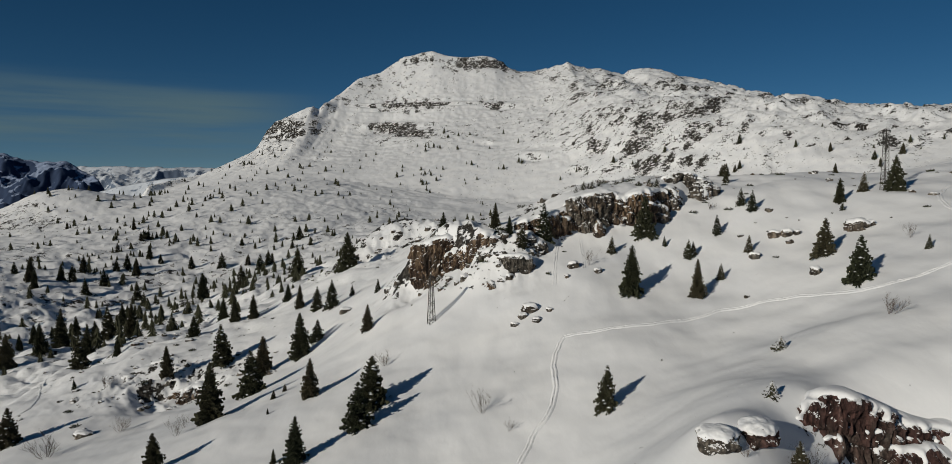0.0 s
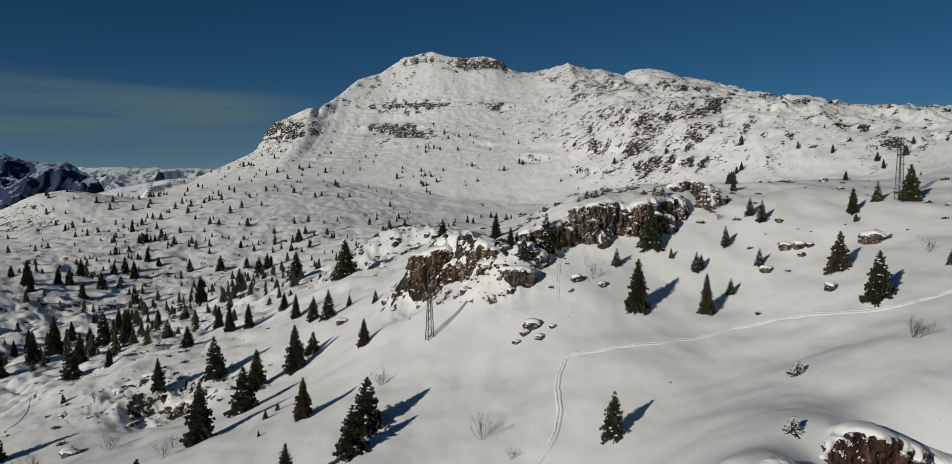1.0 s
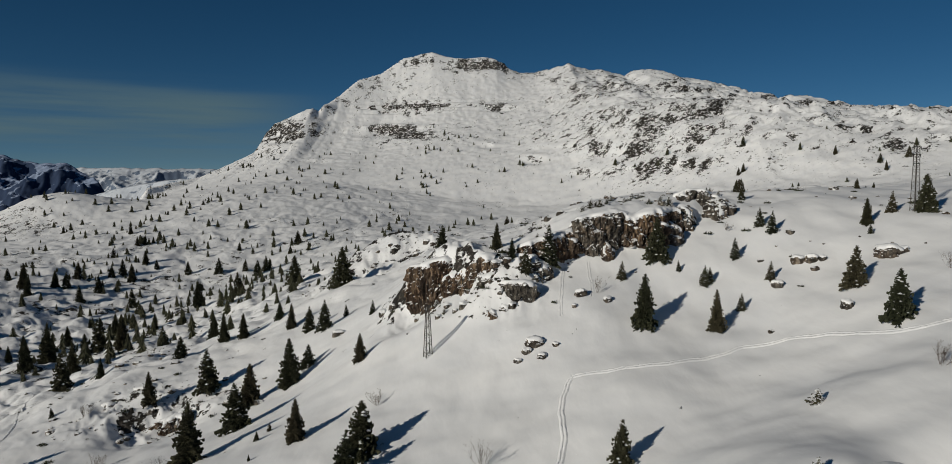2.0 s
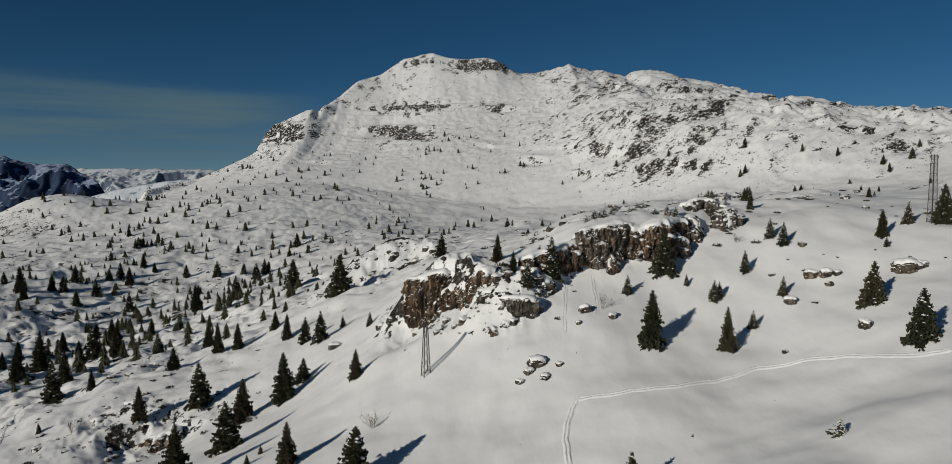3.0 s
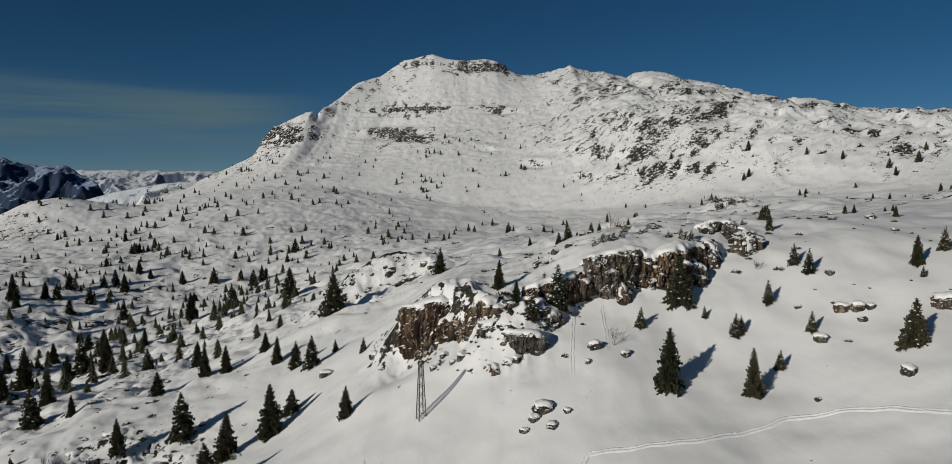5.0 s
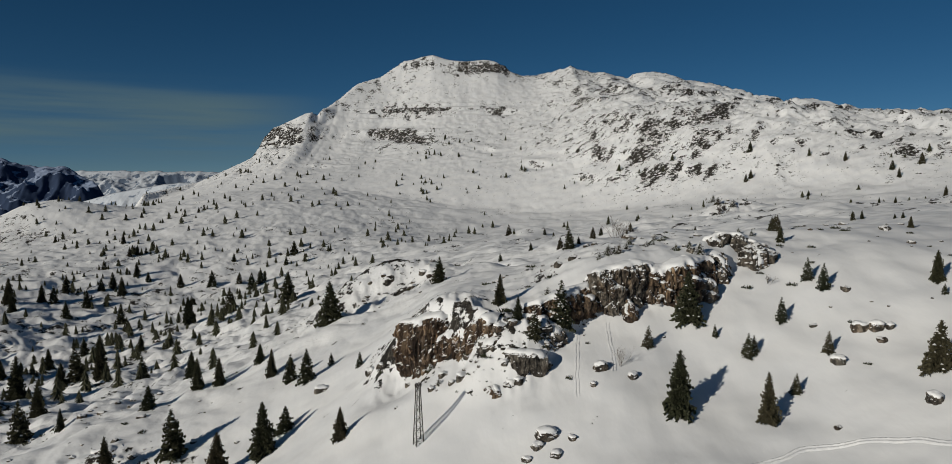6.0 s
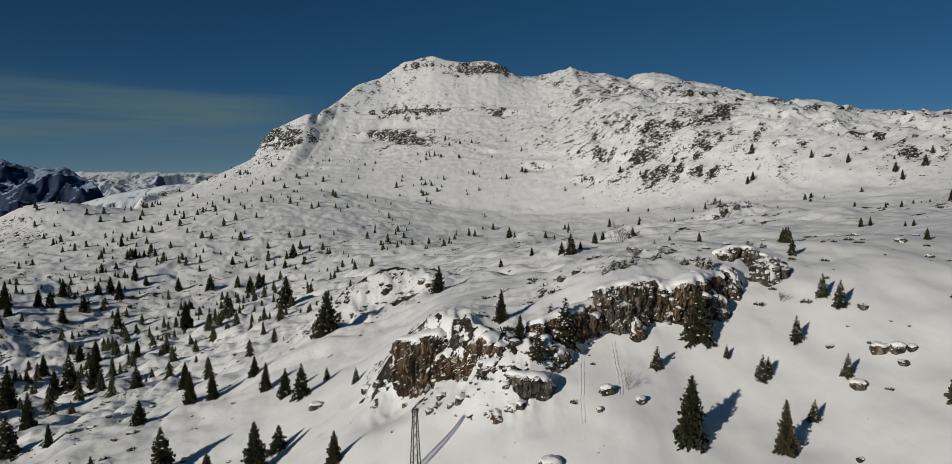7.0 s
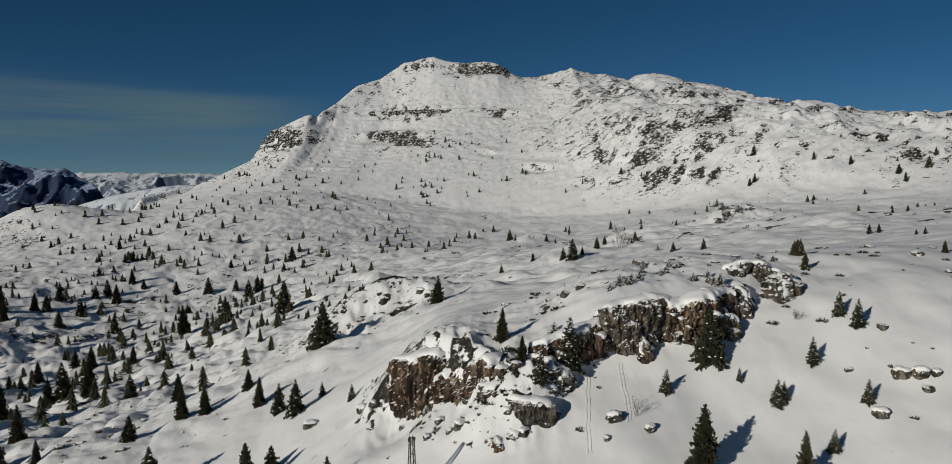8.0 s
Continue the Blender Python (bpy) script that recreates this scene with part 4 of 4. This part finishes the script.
outcrop("limestone_crag", "snow-crusted grey crag on the plateau", 30, [(48.0, 160.2, -0.2, 0.8), (49.4, 158.2, -1.4, 1.6), (51.4, 157.8, -1.6, 2.1), (53.2, 159.4, -1.2, 2.4), (54.0, 162.0, -0.2, 1.8)], GREY_ROCK, depth=4, lean=1.6, crown=0.6, rough=1.2, thick=0.5, drift=0.45, patches=0.9)
# the dome close below the start
outcrop("limestone_crag", "dark reddish-brown crag under a snowy dome", 31, [(28.8, 70.6, -25, -23.0), (30.4, 68.6, -26.5, -22.6), (32.0, 67.2, -27.5, -20.9), (34.4, 66.6, -28, -20.0), (36.8, 66.5, -28, -20.0), (38.6, 66.6, -28, -21.0), (41.0, 66.4, -28, -21.9), (43.6, 66.6, -27, -22.8), (46.0, 67.6, -26, -23.3), (48.0, 69.6, -25, -23.0)], RED_ROCK, depth=5, under=-0.5, lean=1.1, crown=0.7, rough=0.95, thick=0.75, drift=0.50, patches=0.55, step=0.13)
outcrop("limestone_crag", "reddish-brown step of rock below the crag", 32, [(36.5, 66.2, -28, -25.4), (38.8, 64.6, -28.5, -24.2), (41.4, 64.3, -28.5, -24.4), (44.0, 65.0, -28, -24.2), (45.6, 66.4, -27, -24.6)], RED_ROCK, depth=2.8, lean=0.9, crown=0.3, rough=0.8, thick=0.6, drift=0.45, patches=0.7, step=0.13)
snowy_boulder("snow-capped grey-brown boulder below the dome", 33, 21.2, 60.6, 1.8, 1.8, 1.15, 10, GREY_ROCK, 5, 0.22)
snowy_boulder("snow-capped brown boulder below the dome", 34, 25.2, 61.6, 1.55, 2.0, 1.15, -15, RED_ROCK, 5, 0.25)
# the broken slope below the spruces in the west, and the knoll behind
outcrop("limestone_crag", "brown rock step in the broken slope", 35, [(-76.5, 169.6, -52.5, -51.4), (-74.6, 167.4, -53, -50.0), (-71.6, 166.2, -52.8, -48.9), (-68.6, 165.6, -51.8, -47.8), (-66.2, 166.6, -50, -47.4), (-65.2, 168.8, -48.5, -47.6)], BROWN_ROCK, depth=4, lean=0.8, rough=1.3, thick=0.7, patches=0.6)
outcrop("limestone_crag", "brown rocks in the broken slope", 39, [(-83.6, 174.0, -50.6, -50.0), (-81.6, 171.4, -51.2, -48.6), (-78.6, 170.2, -51.6, -48.6), (-76.4, 170.8, -51.4, -49.6)], BROWN_ROCK, depth=3, lean=1.2, rough=1.4, thick=0.6, drift=0.5, patches=0.8)
outcrop("limestone_crag", "low rocks in the broken slope", 40, [(-92.5, 179.2, -49.6, -49.0), (-90.2, 176.6, -50, -48.0), (-87.2, 175.2, -50.4, -48.0), (-84.8, 175.6, -50.2, -49.0)], GREY_ROCK, depth=3, lean=1.2, rough=1.4, thick=0.6, drift=0.5, patches=0.8)
outcrop("limestone_crag", "dark rock slot in the broken slope", 45, [(-87.0, 184.6, -47.5, -46.8), (-84.6, 182.4, -48, -46.0), (-81.0, 182.6, -47.4, -45.2), (-79.0, 184.6, -46.5, -45.4)], GREY_ROCK, depth=3, lean=0.4, rough=0.9, thick=0.8)
outcrop("limestone_crag", "dark rock on a snowy knoll", 36, [(-44.0, 254.5, -28, -26.6), (-41.6, 251.4, -28.6, -25.0), (-37.4, 250.2, -28.4, -24.0), (-33.0, 250.4, -28, -24.0), (-29.6, 252.6, -26.5, -24.6)], GREY_ROCK, depth=6, under=0.8, lean=0.2, crown=0.8, rough=1.5, thick=1.0, patches=0.5, step=0.3)

# smaller stones: x, y, half-length, height over the snow
STONES_EAST = [(9.6, 124.37, 1.53, 1.32), (8.32, 123.06, 0.86, 0.79), (10.6, 120.91, 0.96, 0.65), (12.9, 122.87, 0.65, 0.53), (6.74, 121.33, 0.64, 0.64), (18.8, 135.04, 1.06, 1.3),
    (23.12, 132.94, 0.82, 0.86), (17.09, 131.67, 0.58, 0.57), (51.21, 129.1, 1.08, 1.01), (57.14, 134.92, 1.14, 1.21), (59.2, 133.81, 1.14, 1.21), (60.83, 133.34, 0.76, 0.76),
    (55.41, 114.47, 1.1, 1.19), (69.28, 128.0, 2.26, 1.81), (71.08, 127.29, 1.0, 1.06), (5.95, 143.64, 0.74, 0.74), (6.58, 135.92, 0.83, 0.85), (41.56, 66.02, 0.99, 0.85),
    (44.27, 66.17, 1.15, 0.86), (40.7, 65.04, 0.7, 0.67), (42.73, 65.06, 0.56, 0.51)]
STONES_WEST = [(-2.35, 141.97, 0.99, 1.18), (-21.33, 170.75, 1.35, 1.26), (-18.59, 166.2, 0.87, 0.87), (-34.17, 183.74, 1.63, 1.37), (-80.61, 141.94, 1.77, 1.24), (-5.59, 146.53, 0.76, 0.92),
    (-3.97, 142.72, 0.62, 0.74), (-1.54, 147.16, 0.64, 0.77), (0.99, 144.25, 0.75, 0.75), (3.83, 143.37, 1.12, 1.04), (4.55, 138.84, 0.72, 0.72), (-7.38, 143.99, 0.63, 0.75),
    (-17.29, 254.16, 1.32, 1.32), (-14.07, 247.47, 1.5, 1.54), (-20.19, 249.17, 1.29, 1.29)]
for n, (x, y, a, h) in enumerate(STONES_EAST + STONES_WEST):
    snowy_boulder("half-buried limestone boulder with a cap of snow", 60 + n, x, y, a, a * 0.75, h * 0.8, 37 * n % 180, GREY_ROCK, 4, 0.16 * h)

# ---------------------------------------------------------------- lattice masts
def strut(p, q, r, bm_verts, bm_faces):
    p, q = Vector(p), Vector(q)
    d = (q - p).normalized()
    u = d.orthogonal().normalized()
    w = d.cross(u)
    k = len(bm_verts)
    for e in (p, q):
        for s in range(4):
            t = 0.785 + 1.5708 * s
            bm_verts.append(tuple(e + r * (math.cos(t) * u + math.sin(t) * w)))
    bm_faces += [(k + s, k + (s + 1) % 4, k + 4 + (s + 1) % 4, k + 4 + s) for s in range(4)] + [(k + 3, k + 2, k + 1, k), (k + 4, k + 5, k + 6, k + 7)]


def one_strut(name, p, q, r, parent):
    v, f = [], []
    strut(p, q, r, v, f)
    return mesh_object(name, v, f, STEEL, parent)


def mast(x, y, tall, foot, head, bays, arms, turn, label):
    root = new("lattice_mast")
    root.matrix_world = pose(x, y, height(x, y) - 0.3, 0, 0, turn)

    def leg(k, f):
        w = (foot + (head - foot) * f) / 2
        sx, sy = ((-1, -1), (1, -1), (1, 1), (-1, 1))[k]
        return (sx * w, sy * w, tall * f)

    for k in range(4):
        one_strut("leg", leg(k, 0), leg(k, 1), 0.075, root)
    for b in range(bays):
        f0, f1 = 1 - (1 - b / bays) ** 1.0, 1 - (1 - (b + 1) / bays) ** 1.0
        for k in range(4):
            one_strut("brace", leg(k, f0) if b % 2 else leg((k + 1) % 4, f0), leg((k + 1) % 4, f1) if b % 2 else leg(k, f1), 0.03, root)
            if b % 2:
                one_strut("rung", leg(k, f0), leg((k + 1) % 4, f0), 0.03, root)
    for z, reach in arms:
        a = one_strut("cross_arm", (-reach, 0, z), (reach, 0, z), 0.07, root)
        for sx in (-1, 1):
            one_strut("arm_stay", (sx * reach, 0, z), (0, 0, z - 0.7), 0.03, root)
            v, f = taper([(sx * reach * 0.95, 0, z), (sx * reach * 0.95, 0, z - 0.45)], [0.09, 0.05], 6)
            mesh_object("insulator", v, f, STEEL, root)
    return tagged(root, label, "mast")


mast(-8.4, 132.0, 9.3, 1.2, 0.45, 12, [(9.1, 0.5)], 28, "tapering steel lattice mast standing on the snow slope")
mast(82.3, 142.5, 12.6, 1.15, 0.62, 14, [(12.3, 0.9), (10.9, 0.8), (9.2, 0.7)], 8, "steel lattice power mast with short cross-arms beside a spruce")


# ---------------------------------------------------------------- trodden tracks
def track(name, label, pts, wide, depth, seed, spacing=0.22):
    """A trench trodden into the snow with lumpy banks, following the ground."""
    p = [Vector((a, b, 0)) for a, b in pts]
    line = []
    for i in range(len(p) - 1):
        p0, p1, p2, p3 = p[max(i - 1, 0)], p[i], p[i + 1], p[min(i + 2, len(p) - 1)]
        n = max(2, int((p2 - p1).length / spacing))
        for k in range(n):
            t = k / n
            line.append(0.5 * ((2 * p1) + (p2 - p0) * t + (2 * p0 - 5 * p1 + 4 * p2 - p3) * t * t + (3 * p1 - p0 - 3 * p2 + p3) * t**3))
    q = np.array([(v.x, v.y) for v in line])
    d = np.gradient(q, axis=0)
    d /= np.linalg.norm(d, axis=1)[:, None] + 1e-9
    side = np.stack([-d[:, 1], d[:, 0]], 1)
    wob = lattice(np.arange(len(q)) * 0.07, np.zeros(len(q)), seed) * 0.25
    profile = [(-1.0, -0.35), (-0.72, 0.3), (-0.5, 0.8), (-0.3, 0.6), (-0.12, 0.15), (0.12, 0.15), (0.3, 0.6), (0.5, 0.85), (0.72, 0.3), (1.0, -0.35)]
    verts = []
    xs = np.concatenate([q + side * ((u * wide / 2) + wob[:, None]) for u, _ in profile])
    z = lay(xs[:, 0], xs[:, 1])[0]
    n = len(q)
    for m, (u, h) in enumerate(profile):
        lumps = 0.3 + 1.5 * np.abs(lattice(np.arange(n) * 0.4, np.full(n, m * 0.9), seed + 3))
        verts.append(np.stack([xs[m * n : m * n + n, 0], xs[m * n : m * n + n, 1], z[m * n : m * n + n] + 0.05 + depth * h * lumps], 1))
    verts = np.stack(verts, 1).reshape(-1, 3)
    w = len(profile)
    faces = [(i * w + j, i * w + w + j, i * w + w + j + 1, i * w + j + 1) for i in range(n - 1) for j in range(w - 1)]
    return tagged(mesh_object(name, verts, faces, SNOW, smooth=True), label, "track", kind="structure")


track("footpath_track", "lumpy trodden footpath trench crossing the snow slope", [(4.5, 83.8), (5.5, 86.3), (7.6, 90.9), (10.0, 94.5), (11.4, 99.5), (11.9, 106.5), (13.2, 111.3), (14.7, 114.1)], 0.95, 0.18, 5)
track("footpath_track", "lumpy trodden footpath trench crossing the snow slope", [(14.1, 113.8), (17.3, 113.3), (21.1, 112.5), (28.0, 112.4), (35.3, 114.1), (41.6, 115.3), (49.0, 111.5), (54.3, 103.3), (57.8, 100.2), (62.5, 99.4), (66.9, 98.7), (72.9, 98.7)], 1.05, 0.17, 6)
for way in ([(17.0, 146.6), (16.2, 142.0), (15.6, 138.0), (14.9, 133.5), (14.6, 130.0)], [(21.8, 146.8), (21.4, 142.5), (21.2, 138.5), (20.6, 134.0)]):
    for off in (-0.22, 0.22):
        track("ski_track", "faint ski track down the powder", [(a + off, b) for a, b in way], 0.26, 0.02, 7)
track("footpath_track", "thin trodden trail winding across the snow", [(-108.2, 161.4), (-107.0, 166.3), (-111.3, 176.7), (-128.4, 207.0), (-138.9, 230.7)], 0.50, 0.10, 8)
track("footpath_track", "trodden trail curving on the hillside", [(83.7, 119.2), (83.6, 125.0), (86.0, 130.9), (90.2, 136.5), (95.2, 139.4)], 1.00, 0.12, 9)



# ---------------------------------------------------------------- bare bushes
def bush(seed, tall, spread, stems, label):
    rnd = random.Random(seed)
    root = new("bare_bush")
    for s in range(stems):
        verts, faces = [], []
        a, lean = rnd.uniform(0, 6.28), rnd.uniform(0.1, 1.0) * spread

        def limb(p, way, length, r, depth):
            q = p + way * length * 0.5 + Vector((rnd.uniform(-1, 1), rnd.uniform(-1, 1), rnd.uniform(-0.3, 0.6))) * length * 0.12
            e = q + (way + Vector((0, 0, 0.25))).normalized() * length * 0.5
            for m, n, r0, r1 in ((p, q, r, r * 0.75), (q, e, r * 0.75, r * 0.4)):
                k = len(verts)
                u = (n - m).orthogonal().normalized()
                w = (n - m).normalized().cross(u)
                for c, rr in ((m, r0), (n, r1)):
                    for t in (0, 2.1, 4.2):
                        verts.append(tuple(c + rr * (math.cos(t) * u + math.sin(t) * w)))
                faces.extend((k + i, k + (i + 1) % 3, k + 3 + (i + 1) % 3, k + 3 + i) for i in range(3))
            if depth:
                for c in range(4):
                    f = rnd.uniform(0.3, 1.0)
                    turn = Vector((rnd.uniform(-1, 1), rnd.uniform(-1, 1), rnd.uniform(-0.1, 0.7)))
                    limb(p.lerp(e, f), (way + 0.9 * turn).normalized(), length * rnd.uniform(0.35, 0.6), r * 0.55, depth - 1)

        limb(Vector((0.1 * math.cos(a), 0.1 * math.sin(a), -0.2)), Vector((math.cos(a) * lean, math.sin(a) * lean, 1)).normalized(), tall * rnd.uniform(0.6, 1.0), 0.015, 3)
        mesh_object("stem", verts, faces, TWIGS, root)
    return tagged(root, label, "bush", "bare bushes")


BUSHES = [bush(3, 1.5, 1.5, 12, "leafless grey-brown bush poking out of the snow"), bush(4, 2.2, 0.9, 9, "leafless upright sapling bush in the snow")]
for n, b in enumerate(BUSHES):
    b.matrix_world = pose(900 + 20 * n, -640, height(900 + 20 * n, -640))
BUSH_PLACES = [(-15.96, 122.54, 1.43, 0), (0.91, 97.19, 1.32, 1), (51.8, 87.33, 1.5, 0), (21.8, 135.58, 1.13, 1), (29.46, 60.7, 1.55, 0), (23.1, 58.87, 0.58, 0),
    (-82.7, 132.42, 2.83, 0), (-72.94, 141.65, 1.87, 0), (-90.85, 170.47, 1.72, 0), (-51.2, 117.88, 1.19, 1), (-67.82, 167.01, 1.77, 0), (-53.42, 126.94, 0.93, 1),
    (50.24, 151.27, 0.96, 0), (50.77, 158.35, 1.0, 0), (4.53, 92.75, 0.58, 1), (71.02, 114.96, 0.95, 1), (72.8, 402.0, 6.3, 0), (217.1, 660.5, 8.3, 0),
    (52.4, 158.8, 1.9, 0)]  # x, y, scale, kind
for n, (x, y, s, k) in enumerate(BUSH_PLACES):
    ob = copy_thing(BUSHES[k], Matrix())
    ob.matrix_basis = Matrix.LocRotScale((x, y, height(x, y)), Euler((0, 0, n * 1.3)), Vector((s, s, s)))

# ---------------------------------------------------------------- loose stones and low scrub strewn over the rough ground
ROUGH_PATCHES = [(-75, 170, 26, 18, 70), (-105, 212, 30, 22, 50), (-36, 255, 26, 18, 60), (25, 171, 34, 11, 55), (3, 147, 12, 7, 40),
                 (60, 138, 22, 14, 14), (88, 155, 22, 22, 26), (70, 190, 30, 24, 30), (-230, 420, 110, 110, 120), (235, 688, 40, 25, 30), (-600, 900, 90, 60, 60)]  # x, y, half-width, half-depth, number


def strewn(name, label, category, shapes, share, low, high, sink, mat, seed):
    rnd = random.Random(seed)
    verts, faces, spots = [], [], []
    for x0, y0, sx, sy, n in ROUGH_PATCHES:
        for k in range(int(n * share)):
            x, y = rnd.gauss(x0, sx * 0.6), rnd.gauss(y0, sy * 0.6)
            far = min(1.0, max(0.0, (math.hypot(x, y) - 300) / 400))
            spots.append((x, y, (low + (high - low) * rnd.random() ** 2.2) * (1 + 0.8 * far)))
    xs, ys, _ = (np.array(c) for c in zip(*spots))
    for (x, y, s), z in zip(spots, lay(xs, ys)[0]):
        v, f = shapes[rnd.randrange(len(shapes))]
        b, turn = len(verts), rnd.uniform(0, 6.28)
        c, d = math.cos(turn) * s, math.sin(turn) * s
        verts += [(x + c * p[0] - d * p[1], y + d * p[0] + c * p[1], z - sink * s + s * p[2]) for p in v]
        faces += [tuple(b + i for i in q) for q in f]
    return tagged(mesh_object(name, verts, faces, mat), label, category, kind="stuff")


def scrub_shape(seed):
    """A low cushion of dwarf pine: upright tufts on a mound."""
    rnd = random.Random(seed)
    verts, faces = [], []
    for k in range(46):
        a, r = rnd.uniform(0, 6.28), 1.1 * math.sqrt(rnd.random())
        x, y, h, w = r * math.cos(a), r * math.sin(a) * 0.8, (0.9 - 0.5 * r) * rnd.uniform(0.6, 1.2), rnd.uniform(0.08, 0.16)
        b, t = len(verts), rnd.uniform(0, 6.28)
        verts += [(x + w * math.cos(t + q), y + w * math.sin(t + q), h * 0.15) for q in (0, 2.1, 4.2)] + [(x + 0.25 * math.cos(a), y + 0.25 * math.sin(a), h)]
        faces += [(b, b + 1, b + 3), (b + 1, b + 2, b + 3), (b + 2, b, b + 3)]
    return verts, faces


strewn("loose_stones", "half-buried grey stones strewn over snowy rough ground", "stones", [stone(200 + k, 1.0, 0.8, 0.75) for k in range(6)], 0.75, 0.25, 1.3, 0.15, GREY_ROCK, 3)
strewn("low_scrub", "low dark dwarf-pine scrub poking out of the snow", "scrub", [scrub_shape(300 + k) for k in range(5)], 0.5, 0.35, 1.1, 0.1, NEEDLES, 4)

# ---------------------------------------------------------------- distant ranges
def far_range(name, label, crest, depth, low, mat, rough, seed):
    """A range of hills: crest points (x, y, height) in plan, sloping down towards us and away."""
    cx, cy, ch = (np.array(c, float) for c in zip(*crest))
    n, rows = 420, 130
    x = np.linspace(cx[0], cx[-1], n)
    y, top = np.interp(x, cx, cy), np.interp(x, cx, ch)
    s = np.linspace(-1, 0.5, rows)
    gx, gs = np.meshgrid(x, s, indexing="ij")
    gy = y[:, None] + gs * depth
    fall = np.where(gs < 0, (1 + gs), 1 - gs * 2)
    gz = low + (top[:, None] - low) * fall**1.15
    edge = np.minimum(1, np.abs(gs) * 6 + 0.25)
    gz = gz + rough * edge * (fractal(gx, gy, depth * 0.3, 7, seed, True) - 0.45)
    verts = np.stack([gx, gy, gz], -1).reshape(-1, 3)
    faces = [(i * rows + j, i * rows + rows + j, i * rows + rows + j + 1, i * rows + j + 1) for i in range(n - 1) for j in range(rows - 1)]
    return tagged(mesh_object(name, verts, faces, mat, smooth=True), label, "mountains", kind="structure")


def range_material(name, dark, snow, level, size):
    m, nodes, links, bsdf = material(name, 0.85)
    geo, sep = nodes.new("ShaderNodeNewGeometry"), nodes.new("ShaderNodeSeparateXYZ")
    links.new(geo.outputs["Normal"], sep.inputs[0])
    lie = math_node(nodes, links, "ADD", sep.outputs["Z"], math_node(nodes, links, "MULTIPLY_ADD", noise_node(nodes, links, 1 / size, 6, 0.65), 1.2, -0.6))
    fac = ramp_node(nodes, links, lie, [(level, 0.0), (min(1.0, level + 0.12), 1.0)])
    links.new(mix_node(nodes, links, fac, dark, snow), bsdf.inputs["Base Color"])
    return m


# wooded flank: shade and blue haze are put into its base colours
HAZED_FOREST = range_material("shade_and_haze_tinted_wooded_flank", (0.028, 0.048, 0.10), (0.30, 0.37, 0.52), 0.76, 70)
# snow range: haze put into the colours, rock lifted to blue, snow greyed
HAZED_SNOW = range_material("haze_tinted_snow_range", (0.13, 0.17, 0.24), (0.56, 0.60, 0.66), 0.62, 45)
far_range("far_alps", "serrated snow-covered peaks on the horizon, tinted for haze", [(-3600, 4000, 60), (-2900, 4100, 118), (-2700, 4100, 90), (-2400, 4200, 112), (-2150, 4200, 106), (-1900, 4250, 116),
          (-1700, 4250, 108), (-1500, 4300, 112), (-1200, 4300, 100), (-600, 4300, 60)], 900, -300, HAZED_SNOW, 90, 5)
far_range("dark_flank", "wooded mountain flank, coloured dark and blue for shade and haze", [(-3600, 3000, 260), (-2300, 3150, 150), (-2120, 3200, 142), (-1980, 3200, 118), (-1850, 3200, 108), (-1780, 3180, 70), (-1700, 3150, 56), (-1640, 3100, 10), (-1500, 3000, -120)],
          900, -330, HAZED_FOREST, 120, 9)
far_range("snowy_spur", "low snowy spur beyond the plateau", [(-1700, 2500, -90), (-1400, 2500, -40), (-1250, 2450, -5), (-1150, 2450, 16), (-1000, 2400, 30), (-900, 2400, 26), (-700, 2300, 0)], 500, -330, HAZED_SNOW, 16, 13)

# the patterns from which the trees and bushes were copied are no longer needed
for pattern in SPRUCES + BUSHES:
    for ob in (*pattern.children_recursive, pattern):
        bpy.data.objects.remove(ob)
